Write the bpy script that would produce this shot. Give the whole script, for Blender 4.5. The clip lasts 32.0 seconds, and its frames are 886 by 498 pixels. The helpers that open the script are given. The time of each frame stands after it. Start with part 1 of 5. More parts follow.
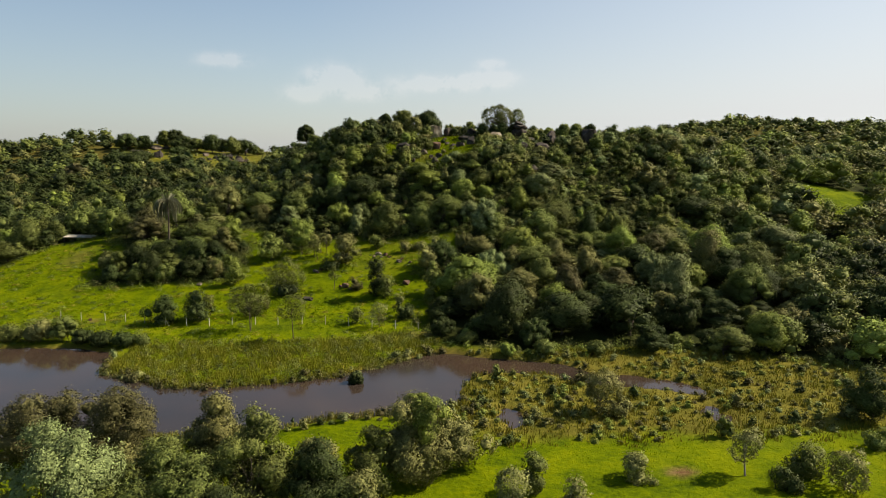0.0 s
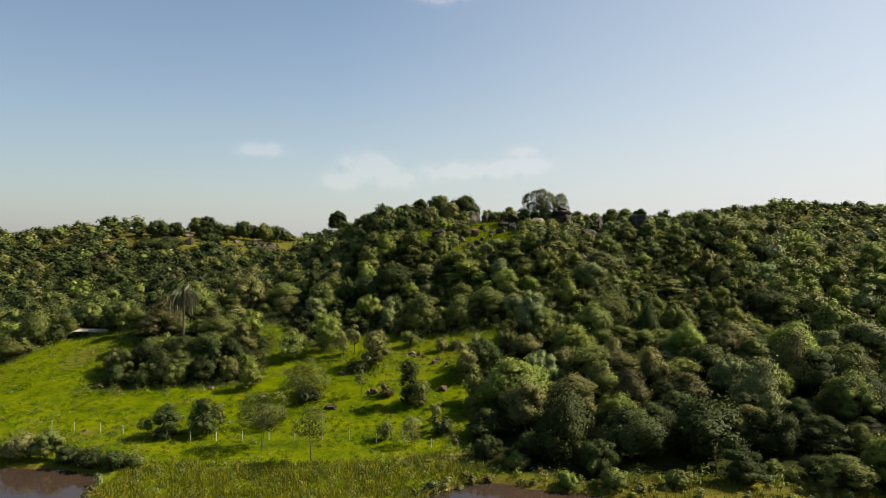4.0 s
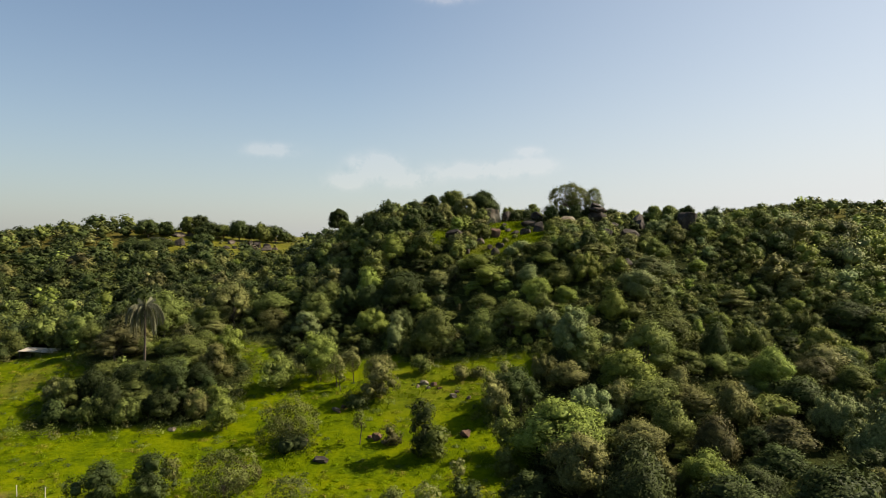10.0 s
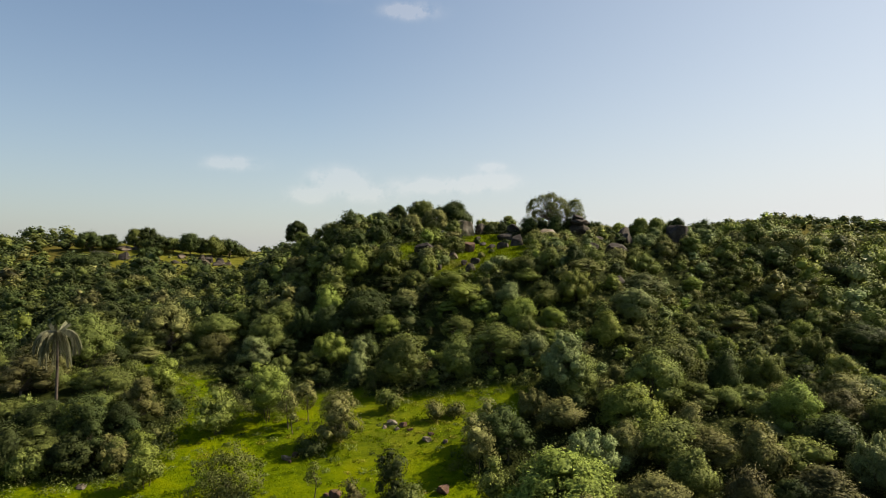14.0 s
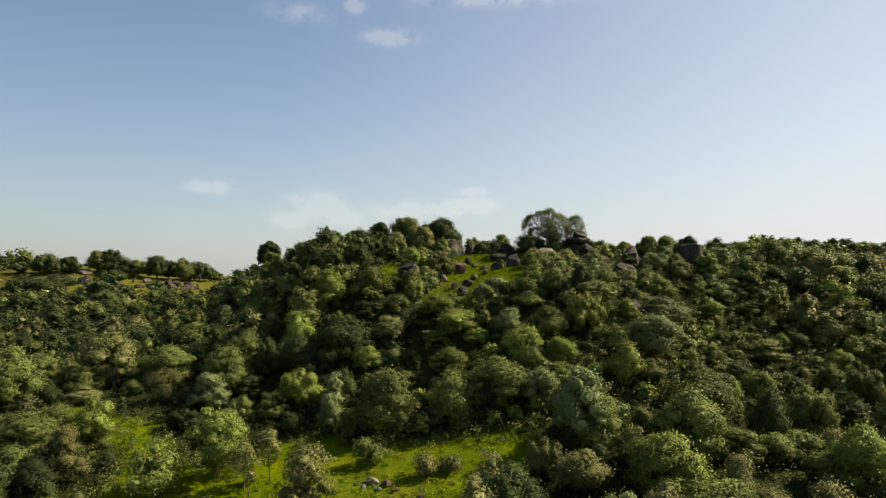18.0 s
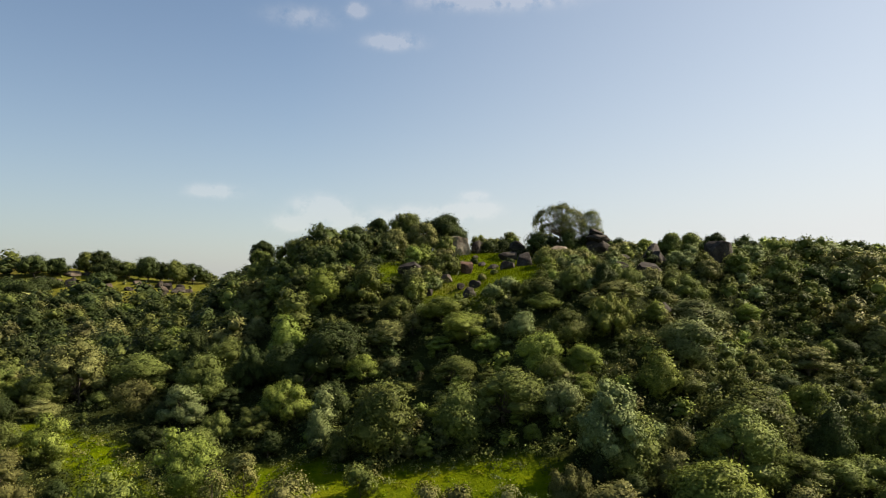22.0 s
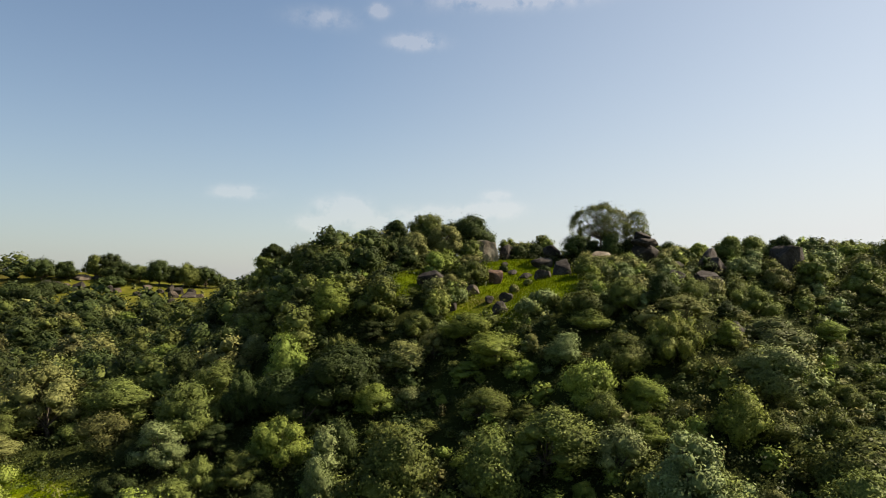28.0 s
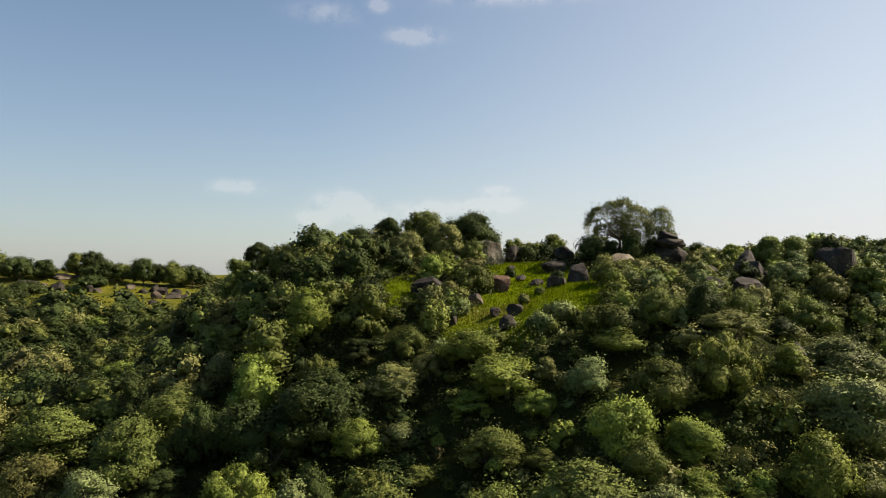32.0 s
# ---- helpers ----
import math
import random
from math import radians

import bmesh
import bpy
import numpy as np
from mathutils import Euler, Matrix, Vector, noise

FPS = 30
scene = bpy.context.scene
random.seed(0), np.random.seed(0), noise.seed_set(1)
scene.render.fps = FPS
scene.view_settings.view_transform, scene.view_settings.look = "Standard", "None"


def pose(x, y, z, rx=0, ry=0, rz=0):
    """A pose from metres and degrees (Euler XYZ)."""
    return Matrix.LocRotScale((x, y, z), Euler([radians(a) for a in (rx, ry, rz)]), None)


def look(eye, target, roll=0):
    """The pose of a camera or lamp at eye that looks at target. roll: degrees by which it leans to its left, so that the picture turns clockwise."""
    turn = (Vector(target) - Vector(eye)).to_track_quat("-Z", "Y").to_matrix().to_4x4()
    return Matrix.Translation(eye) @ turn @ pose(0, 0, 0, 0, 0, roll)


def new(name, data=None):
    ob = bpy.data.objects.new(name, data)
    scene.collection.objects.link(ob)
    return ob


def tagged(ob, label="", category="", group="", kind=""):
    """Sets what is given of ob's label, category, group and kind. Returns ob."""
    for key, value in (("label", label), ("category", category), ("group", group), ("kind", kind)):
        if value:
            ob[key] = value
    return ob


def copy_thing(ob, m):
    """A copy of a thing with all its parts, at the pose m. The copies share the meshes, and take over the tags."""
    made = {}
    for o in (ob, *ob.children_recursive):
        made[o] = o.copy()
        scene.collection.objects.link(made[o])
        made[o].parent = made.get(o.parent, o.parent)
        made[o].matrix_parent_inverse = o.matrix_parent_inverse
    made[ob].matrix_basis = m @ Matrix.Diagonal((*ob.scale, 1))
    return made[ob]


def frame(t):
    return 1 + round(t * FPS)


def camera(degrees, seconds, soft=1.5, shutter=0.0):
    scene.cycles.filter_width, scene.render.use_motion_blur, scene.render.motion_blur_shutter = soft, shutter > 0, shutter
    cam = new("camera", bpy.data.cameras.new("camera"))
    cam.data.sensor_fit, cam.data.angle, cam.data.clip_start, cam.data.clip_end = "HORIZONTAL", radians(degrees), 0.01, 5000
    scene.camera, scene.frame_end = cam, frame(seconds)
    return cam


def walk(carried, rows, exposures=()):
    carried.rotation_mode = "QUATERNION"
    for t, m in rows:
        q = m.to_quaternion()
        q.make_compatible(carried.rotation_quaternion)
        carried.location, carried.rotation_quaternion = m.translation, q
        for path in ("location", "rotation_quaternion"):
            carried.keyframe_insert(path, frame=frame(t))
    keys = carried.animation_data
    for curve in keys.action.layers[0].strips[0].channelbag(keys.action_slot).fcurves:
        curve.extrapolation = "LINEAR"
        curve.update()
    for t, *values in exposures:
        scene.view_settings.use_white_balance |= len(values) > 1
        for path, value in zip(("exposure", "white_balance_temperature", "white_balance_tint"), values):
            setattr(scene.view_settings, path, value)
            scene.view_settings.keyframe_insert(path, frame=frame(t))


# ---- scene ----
cam = camera(65.5, 32.0, soft=0.75)
PATH = [
    (0, (0.00, 0.00, 37.20), (7.43, 98.72, 23.07), 0.05),
    (0.5, (-0.06, 2.11, 37.29), (7.49, 101.32, 27.27), 0.03),
    (1, (-0.12, 4.25, 37.37), (7.56, 103.73, 30.74), 0.01),
    (1.5, (-0.18, 6.41, 37.46), (6.23, 106.11, 33.24), -0.04),
    (2, (-0.24, 8.62, 37.54), (6.26, 108.33, 33.47), -0.04),
    (2.5, (-0.30, 10.90, 37.62), (3.53, 110.77, 34.32), -0.08),
    (3, (-0.36, 13.25, 37.70), (2.88, 113.15, 34.59), -0.10),
    (3.5, (-0.42, 15.70, 37.78), (2.88, 115.61, 35.03), -0.08),
    (4, (-0.49, 18.23, 37.85), (2.23, 118.17, 35.95), -0.09),
    (4.5, (-0.56, 20.82, 37.92), (1.11, 120.79, 36.42), -0.06),
    (6.5, (-1.00, 31.43, 38.10), (0.88, 131.39, 36.04), -0.05),
    (7, (-1.15, 34.07, 38.12), (0.74, 134.03, 36.41), -0.07),
    (7.5, (-1.32, 36.69, 38.14), (0.57, 136.66, 36.57), -0.01),
    (8, (-1.50, 39.28, 38.15), (0.36, 139.25, 36.53), -0.03),
    (8.5, (-1.68, 41.84, 38.16), (0.18, 141.81, 36.31), -0.04),
    (9, (-1.86, 44.36, 38.18), (-0.01, 144.32, 35.97), -0.07),
    (9.5, (-2.05, 46.84, 38.19), (-0.20, 146.80, 36.13), -0.04),
    (10, (-2.23, 49.28, 38.21), (-0.39, 149.24, 36.29), -0.05),
    (10.5, (-2.40, 51.68, 38.23), (-0.56, 151.64, 36.01), -0.07),
    (11, (-2.57, 54.06, 38.24), (-0.77, 154.00, 35.46), -0.06),
    (11.5, (-2.72, 56.41, 38.24), (-0.94, 156.37, 35.81), -0.00),
    (12, (-2.87, 58.74, 38.23), (2.89, 158.56, 36.35), 0.06),
    (12.5, (-3.00, 61.06, 38.21), (2.95, 160.88, 37.04), 0.09),
    (13, (-3.11, 63.38, 38.17), (3.08, 163.18, 37.41), 0.09),
    (13.5, (-3.22, 65.70, 38.12), (4.02, 165.44, 38.00), 0.13),
    (15.5, (-3.46, 75.25, 37.84), (3.76, 174.99, 38.35), 0.08),
    (16, (-3.48, 77.71, 37.76), (4.60, 177.38, 38.47), 0.06),
    (16.5, (-3.48, 80.15, 37.68), (6.58, 179.63, 39.20), 0.04),
    (17, (-3.46, 82.55, 37.59), (6.59, 182.01, 39.98), 0.05),
    (17.5, (-3.43, 84.86, 37.50), (6.58, 184.33, 40.04), 0.05),
    (18, (-3.38, 87.08, 37.41), (6.62, 186.50, 41.19), 0.03),
    (18.5, (-3.32, 89.16, 37.31), (6.68, 188.59, 40.99), 0.03),
    (19, (-3.24, 91.11, 37.21), (6.73, 190.55, 40.67), 0.03),
    (19.5, (-3.14, 92.95, 37.11), (6.77, 192.42, 40.06), 0.05),
    (20, (-3.03, 94.70, 37.01), (6.87, 194.17, 39.68), 0.05),
    (20.5, (-2.91, 96.36, 36.91), (6.95, 195.84, 39.47), 0.06),
    (21, (-2.77, 97.95, 36.82), (7.03, 197.44, 39.39), 0.01),
    (21.5, (-2.62, 99.49, 36.74), (7.14, 198.97, 39.42), 0.03),
    (22, (-2.45, 100.97, 36.67), (7.25, 200.41, 41.01), 0.05),
    (22.5, (-2.29, 102.42, 36.62), (7.35, 201.86, 40.90), 0.06),
    (23, (-2.14, 103.83, 36.60), (7.44, 203.28, 40.91), 0.03),
    (23.5, (-2.00, 105.22, 36.63), (7.50, 204.62, 41.99), 0.06),
    (24, (-1.87, 106.59, 36.71), (7.57, 205.99, 42.16), 0.07),
    (24.5, (-1.78, 107.95, 36.84), (7.65, 207.35, 42.33), 0.06),
    (25, (-1.70, 109.32, 37.02), (7.74, 208.72, 42.45), 0.08),
    (25.5, (-1.64, 110.70, 37.24), (7.15, 210.18, 42.54), 0.09),
    (26, (-1.58, 112.12, 37.49), (6.14, 211.70, 42.52), 0.05),
    (26.5, (-1.53, 113.58, 37.77), (4.97, 213.26, 42.43), 0.06),
    (28.5, (-1.20, 120.17, 38.89), (5.28, 219.87, 43.14), 0.06),
    (29, (-1.07, 122.04, 39.15), (5.38, 221.74, 43.33), 0.08),
    (29.5, (-0.92, 123.98, 39.40), (5.48, 223.69, 43.64), 0.10),
    (30, (-0.76, 125.99, 39.63), (5.60, 225.71, 43.67), 0.08),
    (30.5, (-0.58, 128.05, 39.86), (5.79, 227.76, 44.05), 0.08),
    (31, (-0.39, 130.14, 40.08), (6.02, 229.85, 44.26), 0.10),
    (31.5, (-0.20, 132.27, 40.30), (6.27, 231.98, 44.13), 0.11),
    (32, (0.00, 134.40, 40.51), (6.50, 234.13, 44.06), 0.05),
]
walk(cam, [(t, look(eye, target, roll)) for t, eye, target, roll in PATH], [(0, 0.9, 7400, 15), (32, 0.9, 7400, 15)])

# ---- light ----
SUN_AZ, SUN_EL = 80.0, 41.0          # degrees clockwise from +y, and above the horizon
world = bpy.data.worlds.new("sky")
scene.world = world
world.use_nodes = True
wn, wl = world.node_tree.nodes, world.node_tree.links
wn.clear()


def wnode(kind, **sets):
    n = wn.new(kind)
    for k, v in sets.items():
        n.inputs[k].default_value = v
    return n


def wmath(op, a, b=None):
    n = wn.new("ShaderNodeMath")
    n.operation = op
    for i, v in enumerate((a, b)):
        if v is None:
            continue
        if isinstance(v, (int, float)):
            n.inputs[i].default_value = v
        else:
            wl.new(v, n.inputs[i])
    return n.outputs[0]


sky = wn.new("ShaderNodeTexSky")
sky.sky_type = "NISHITA"
sky.sun_disc = False
sky.sun_elevation, sky.sun_rotation = radians(SUN_EL), radians(SUN_AZ)
sky.altitude, sky.air_density, sky.dust_density, sky.ozone_density = 500, 1.0, 1.0, 1.6
way = wn.new("ShaderNodeTexCoord").outputs["Generated"]


def wdot(axis):
    n = wn.new("ShaderNodeVectorMath")
    n.operation = "DOT_PRODUCT"
    wl.new(way, n.inputs[0])
    n.inputs[1].default_value = axis
    return n.outputs["Value"]


# small fair-weather clouds: azimuth, elevation, half width, half height in degrees, cover
CLOUDS = [
    (1.4, 19.2, 1.5, 0.45, 0.75), (-4.5, 5.7, 1.6, 0.75, 0.8), (-12.9, 6.9, 1.5, 0.4, 0.5), (-7.0, 4.5, 1.3, 0.5, 0.55),
    (4.4, 5.4, 3.2, 0.5, 0.65), (8.1, 6.9, 0.9, 0.3, 0.5), (8.4, 5.8, 1.5, 0.5, 0.5), (-1.8, 4.6, 1.7, 0.5, 0.55),
    (9.9, 22.6, 4.2, 0.7, 0.9), (-1.7, 21.5, 0.6, 0.4, 0.6), (-6.2, 20.7, 2.0, 0.6, 0.25),
]
puff = wnode("ShaderNodeTexNoise", Scale=34.0, Detail=6.0, Roughness=0.62)
wl.new(way, puff.inputs["Vector"])
ragged = wmath("MULTIPLY", wmath("SUBTRACT", puff.outputs[0], 0.34), 3.4)
cover = None
for az, el, wa, we, much in CLOUDS:
    a, e = radians(az), radians(el)
    u = wmath("DIVIDE", wdot((math.cos(a), -math.sin(a), 0)), math.sin(radians(wa)))
    v = wmath("DIVIDE", wdot((-math.sin(a) * math.sin(e), -math.cos(a) * math.sin(e), math.cos(e))), math.sin(radians(we)))
    ahead = wmath("GREATER_THAN", wdot((math.sin(a) * math.cos(e), math.cos(a) * math.cos(e), math.sin(e))), 0.5)
    r2 = wmath("ADD", wmath("MULTIPLY", u, u), wmath("MULTIPLY", v, v))
    one = wmath("MULTIPLY", wmath("MULTIPLY", wmath("EXPONENT", wmath("MULTIPLY", r2, -0.8)), ahead), much)
    cover = one if cover is None else wmath("ADD", cover, one)
cover = wmath("MINIMUM", wmath("MAXIMUM", wmath("MULTIPLY", cover, ragged), 0.0), 0.17)
up = wmath("MAXIMUM", wdot((0, 0, 1)), 0.0)
haze = wn.new("ShaderNodeMix")
haze.data_type = "RGBA"
sunside = wdot((math.sin(radians(SUN_AZ)), math.cos(radians(SUN_AZ)), 0))
low_haze = wmath("MULTIPLY", wmath("EXPONENT", wmath("MULTIPLY", up, -6.5)), 0.78)
sun_haze = wmath("MULTIPLY", wmath("MAXIMUM", wmath("ADD", sunside, -0.05), 0.0), 0.62)
wl.new(wmath("MINIMUM", wmath("ADD", low_haze, sun_haze), 0.92), haze.inputs["Factor"])
sunward = wmath("ADD", wmath("MULTIPLY", sunside, 0.46), 0.765)
veil = wn.new("ShaderNodeVectorMath")
veil.operation = "SCALE"
veil.inputs[0].default_value = (5.0, 5.62, 6.2)
wl.new(sunward, veil.inputs["Scale"])
wl.new(veil.outputs[0], haze.inputs["B"])
air = wn.new("ShaderNodeMix")
air.data_type, air.blend_type = "RGBA", "MULTIPLY"
air.inputs["Factor"].default_value = 1.0
wl.new(sky.outputs[0], air.inputs["A"])
air.inputs["B"].default_value = (0.90, 1.05, 1.10, 1)
wl.new(air.outputs["Result"], haze.inputs["A"])
mix = wn.new("ShaderNodeMix")
mix.data_type = "RGBA"
wl.new(cover, mix.inputs["Factor"])
wl.new(haze.outputs["Result"], mix.inputs["A"])
mix.inputs["B"].default_value = (8.0, 8.1, 8.3, 1)
back = wnode("ShaderNodeBackground", Strength=0.070)
wl.new(mix.outputs["Result"], back.inputs["Color"])
out = wn.new("ShaderNodeOutputWorld")
wl.new(back.outputs[0], out.inputs["Surface"])

lamp = bpy.data.lights.new("sun", "SUN")
lamp.energy, lamp.angle, lamp.color = 5.0, radians(0.53), (1.0, 0.93, 0.82)
sun = new("sun", lamp)
saz, sel = radians(SUN_AZ), radians(SUN_EL)
sun.matrix_world = look((300 * math.sin(saz), 300 * math.cos(saz), 300 * math.tan(sel)), (0, 0, 0))

# ---- materials ----


def material(name):
    m = bpy.data.materials.new(name)
    m.use_nodes = True
    nt = m.node_tree
    nt.nodes.clear()
    return m, nt


def mnode(nt, kind, links=None, **sets):
    n = nt.nodes.new(kind)
    for k, v in sets.items():
        n.inputs[k.replace("_", " ")].default_value = v
    for k, v in (links or {}).items():
        nt.links.new(v, n.inputs[k])
    return n


def noise_of(nt, scale, detail=4.0, rough=0.55, coord="Object"):
    """Noise at a scale of so many waves a metre."""
    c = nt.nodes.new("ShaderNodeNewGeometry").outputs["Position"] if coord == "World" else nt.nodes.new("ShaderNodeTexCoord").outputs[coord]
    return mnode(nt, "ShaderNodeTexNoise", {"Vector": c}, Scale=scale, Detail=detail, Roughness=rough).outputs["Fac"]


def ramp_of(nt, fac, *stops):
    r = nt.nodes.new("ShaderNodeValToRGB")
    while len(r.color_ramp.elements) < len(stops):
        r.color_ramp.elements.new(0.5)
    for e, (at, col) in zip(r.color_ramp.elements, stops):
        e.position, e.color = at, (*col, 1)
    nt.links.new(fac, r.inputs[0])
    return r.outputs[0]


def blend_of(nt, fac, a, b, mode="MIX"):
    n = nt.nodes.new("ShaderNodeMix")
    n.data_type, n.blend_type = "RGBA", mode
    for key, v in (("Factor", fac), ("A", a), ("B", b)):
        socket = n.inputs[key] if key == "Factor" else [s for s in n.inputs if s.name == key and s.type == "RGBA"][0]
        if isinstance(v, (int, float)):
            socket.default_value = v
        elif isinstance(v, tuple):
            socket.default_value = (*v, 1)
        else:
            nt.links.new(v, socket)
    return [s for s in n.outputs if s.type == "RGBA"][0]


def range_of(nt, fac, a, b, lo=0.0, hi=1.0):
    return mnode(nt, "ShaderNodeMapRange", {"Value": fac}, From_Min=lo, From_Max=hi, To_Min=a, To_Max=b).outputs[0]


def leaf_material(name, dull, fresh, glow=0.28, gloss=0.5, fine=5.0):
    """Foliage: its green wanders from plant to plant, over a few metres and from leaf to leaf, and lets some sun through."""
    m, nt = material(name)
    mark = nt.nodes.new("ShaderNodeAttribute")
    mark.attribute_name = "each_tree"
    both = mnode(nt, "ShaderNodeMath", {0: nt.nodes.new("ShaderNodeObjectInfo").outputs["Random"], 1: mark.outputs["Fac"]})
    both.operation = "ADD"
    wrap = mnode(nt, "ShaderNodeMath", {0: both.outputs[0]})
    wrap.operation = "FRACT"
    each = wrap.outputs[0]
    leaf = nt.nodes.new("ShaderNodeNewGeometry").outputs["Random Per Island"]
    broad = noise_of(nt, 0.22, 2.0, 0.5, "World")
    fac = mnode(nt, "ShaderNodeMath", {0: range_of(nt, broad, 0.0, 1.0, 0.3, 0.7), 1: range_of(nt, leaf, 0.25, 0.75)})
    fac.operation = "ADD"
    fac2 = mnode(nt, "ShaderNodeMath", {0: fac.outputs[0], 1: each})
    fac2.operation = "ADD"
    col = ramp_of(nt, range_of(nt, fac2.outputs[0], 0.0, 1.0, 0.3, 2.5), (0.0, dull), (1.0, fresh))
    # this noise also darkens the colour in spots, as shaded gaps between leaflets
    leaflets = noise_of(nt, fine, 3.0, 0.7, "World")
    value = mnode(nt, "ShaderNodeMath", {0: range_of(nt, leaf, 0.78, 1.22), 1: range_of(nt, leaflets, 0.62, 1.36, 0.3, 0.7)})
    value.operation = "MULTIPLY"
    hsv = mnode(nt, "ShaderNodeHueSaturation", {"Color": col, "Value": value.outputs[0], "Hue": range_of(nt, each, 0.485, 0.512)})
    b = mnode(nt, "ShaderNodeBump", {"Height": leaflets}, Strength=0.25, Distance=0.15)
    p = mnode(nt, "ShaderNodeBsdfPrincipled", {"Base Color": hsv.outputs[0], "Normal": b.outputs[0]}, Roughness=gloss)
    p.inputs["Specular IOR Level"].default_value = 0.04
    tr = mnode(nt, "ShaderNodeBsdfTranslucent", {"Color": hsv.outputs[0]})
    mx = mnode(nt, "ShaderNodeMixShader", {1: p.outputs[0], 2: tr.outputs[0]}, Fac=glow)
    o = mnode(nt, "ShaderNodeOutputMaterial", {"Surface": mx.outputs[0]})
    return m


# tree tones run far from dark to light, deepening the canopy's shade in colour
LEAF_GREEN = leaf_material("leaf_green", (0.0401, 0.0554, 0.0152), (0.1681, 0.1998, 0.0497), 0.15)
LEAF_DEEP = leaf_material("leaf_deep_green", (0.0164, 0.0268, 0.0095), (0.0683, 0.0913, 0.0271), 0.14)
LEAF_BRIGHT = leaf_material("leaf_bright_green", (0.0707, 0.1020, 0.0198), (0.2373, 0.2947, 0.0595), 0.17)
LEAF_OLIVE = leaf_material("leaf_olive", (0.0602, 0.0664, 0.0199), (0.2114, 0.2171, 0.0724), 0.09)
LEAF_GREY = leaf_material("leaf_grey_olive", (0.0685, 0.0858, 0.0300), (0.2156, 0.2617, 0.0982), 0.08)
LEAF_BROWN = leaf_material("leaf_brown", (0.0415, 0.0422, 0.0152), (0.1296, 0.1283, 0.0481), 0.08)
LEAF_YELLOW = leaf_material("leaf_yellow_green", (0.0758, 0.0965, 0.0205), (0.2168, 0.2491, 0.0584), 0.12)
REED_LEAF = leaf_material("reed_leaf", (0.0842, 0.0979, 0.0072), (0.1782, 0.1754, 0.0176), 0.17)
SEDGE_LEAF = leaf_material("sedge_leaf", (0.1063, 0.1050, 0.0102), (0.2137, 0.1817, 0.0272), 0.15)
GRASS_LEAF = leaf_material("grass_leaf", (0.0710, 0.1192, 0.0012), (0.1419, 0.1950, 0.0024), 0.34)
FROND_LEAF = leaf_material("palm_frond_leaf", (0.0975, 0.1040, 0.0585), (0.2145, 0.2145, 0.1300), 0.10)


def solid_material(name, stops, scale, rough=0.85, bump=0.4, fine=9.0, metal=0.0):
    m, nt = material(name)
    big, small = noise_of(nt, scale, 5.0, 0.6), noise_of(nt, fine, 5.0, 0.65)
    fac = mnode(nt, "ShaderNodeMath", {0: big, 1: range_of(nt, small, -0.18, 0.18)})
    fac.operation = "ADD"
    each = nt.nodes.new("ShaderNodeObjectInfo").outputs["Random"]
    col = ramp_of(nt, fac.outputs[0], *stops)
    hsv = mnode(nt, "ShaderNodeHueSaturation", {"Color": col, "Value": range_of(nt, each, 0.82, 1.18)})
    b = mnode(nt, "ShaderNodeBump", {"Height": small}, Strength=bump, Distance=0.15)
    p = mnode(nt, "ShaderNodeBsdfPrincipled", {"Base Color": hsv.outputs[0], "Normal": b.outputs[0]}, Roughness=rough, Metallic=metal)
    p.inputs["Specular IOR Level"].default_value = 0.25
    mnode(nt, "ShaderNodeOutputMaterial", {"Surface": p.outputs[0]})
    return m


BARK = solid_material("bark", ((0.3, (0.0440, 0.0336, 0.0240)), (0.7, (0.1280, 0.1040, 0.0800))), 0.9, 0.9, 0.6, 7.0)
PALE_BARK = solid_material("pale_bark", ((0.3, (0.1280, 0.1120, 0.0880)), (0.7, (0.2720, 0.2480, 0.2080))), 0.9, 0.9, 0.5, 7.0)
ROCK = solid_material("granite", ((0.3, (0.0361, 0.0245, 0.0172)), (0.5, (0.0861, 0.0661, 0.0462)), (0.7, (0.1548, 0.1334, 0.0964))), 0.35, 0.9, 0.7, 2.6)
PALE_ROCK = solid_material("pale_granite", ((0.3, (0.0760, 0.0571, 0.0387)), (0.5, (0.1878, 0.1550, 0.1109)), (0.7, (0.3042, 0.2758, 0.2077))), 0.35, 0.9, 0.7, 2.6)
# dark stone, made darker still to hold the shade on the boulders' near faces
DARK_ROCK = solid_material("dark_granite", ((0.3, (0.0135, 0.0097, 0.0077)), (0.5, (0.0321, 0.0266, 0.0201)), (0.7, (0.0692, 0.0595, 0.0459))), 0.35, 0.9, 0.7, 2.6)
RED_ROCK = solid_material("red_stone", ((0.3, (0.0546, 0.0287, 0.0183)), (0.7, (0.1540, 0.0940, 0.0577))), 0.8, 0.9, 0.7, 3.0)
CONCRETE = solid_material("weathered_concrete", ((0.3, (0.3360, 0.3200, 0.2880)), (0.7, (0.5280, 0.5120, 0.4720))), 1.2, 0.85, 0.3, 14.0)
ROOF_SHEET = solid_material("weathered_sheet", ((0.3, (0.1840, 0.1656, 0.1232)), (0.7, (0.4416, 0.4048, 0.3344))), 0.5, 0.6, 0.3, 6.0)
OLD_WOOD = solid_material("old_wood", ((0.3, (0.0560, 0.0440, 0.0336)), (0.7, (0.1360, 0.1120, 0.0880))), 1.0, 0.9, 0.4, 9.0)


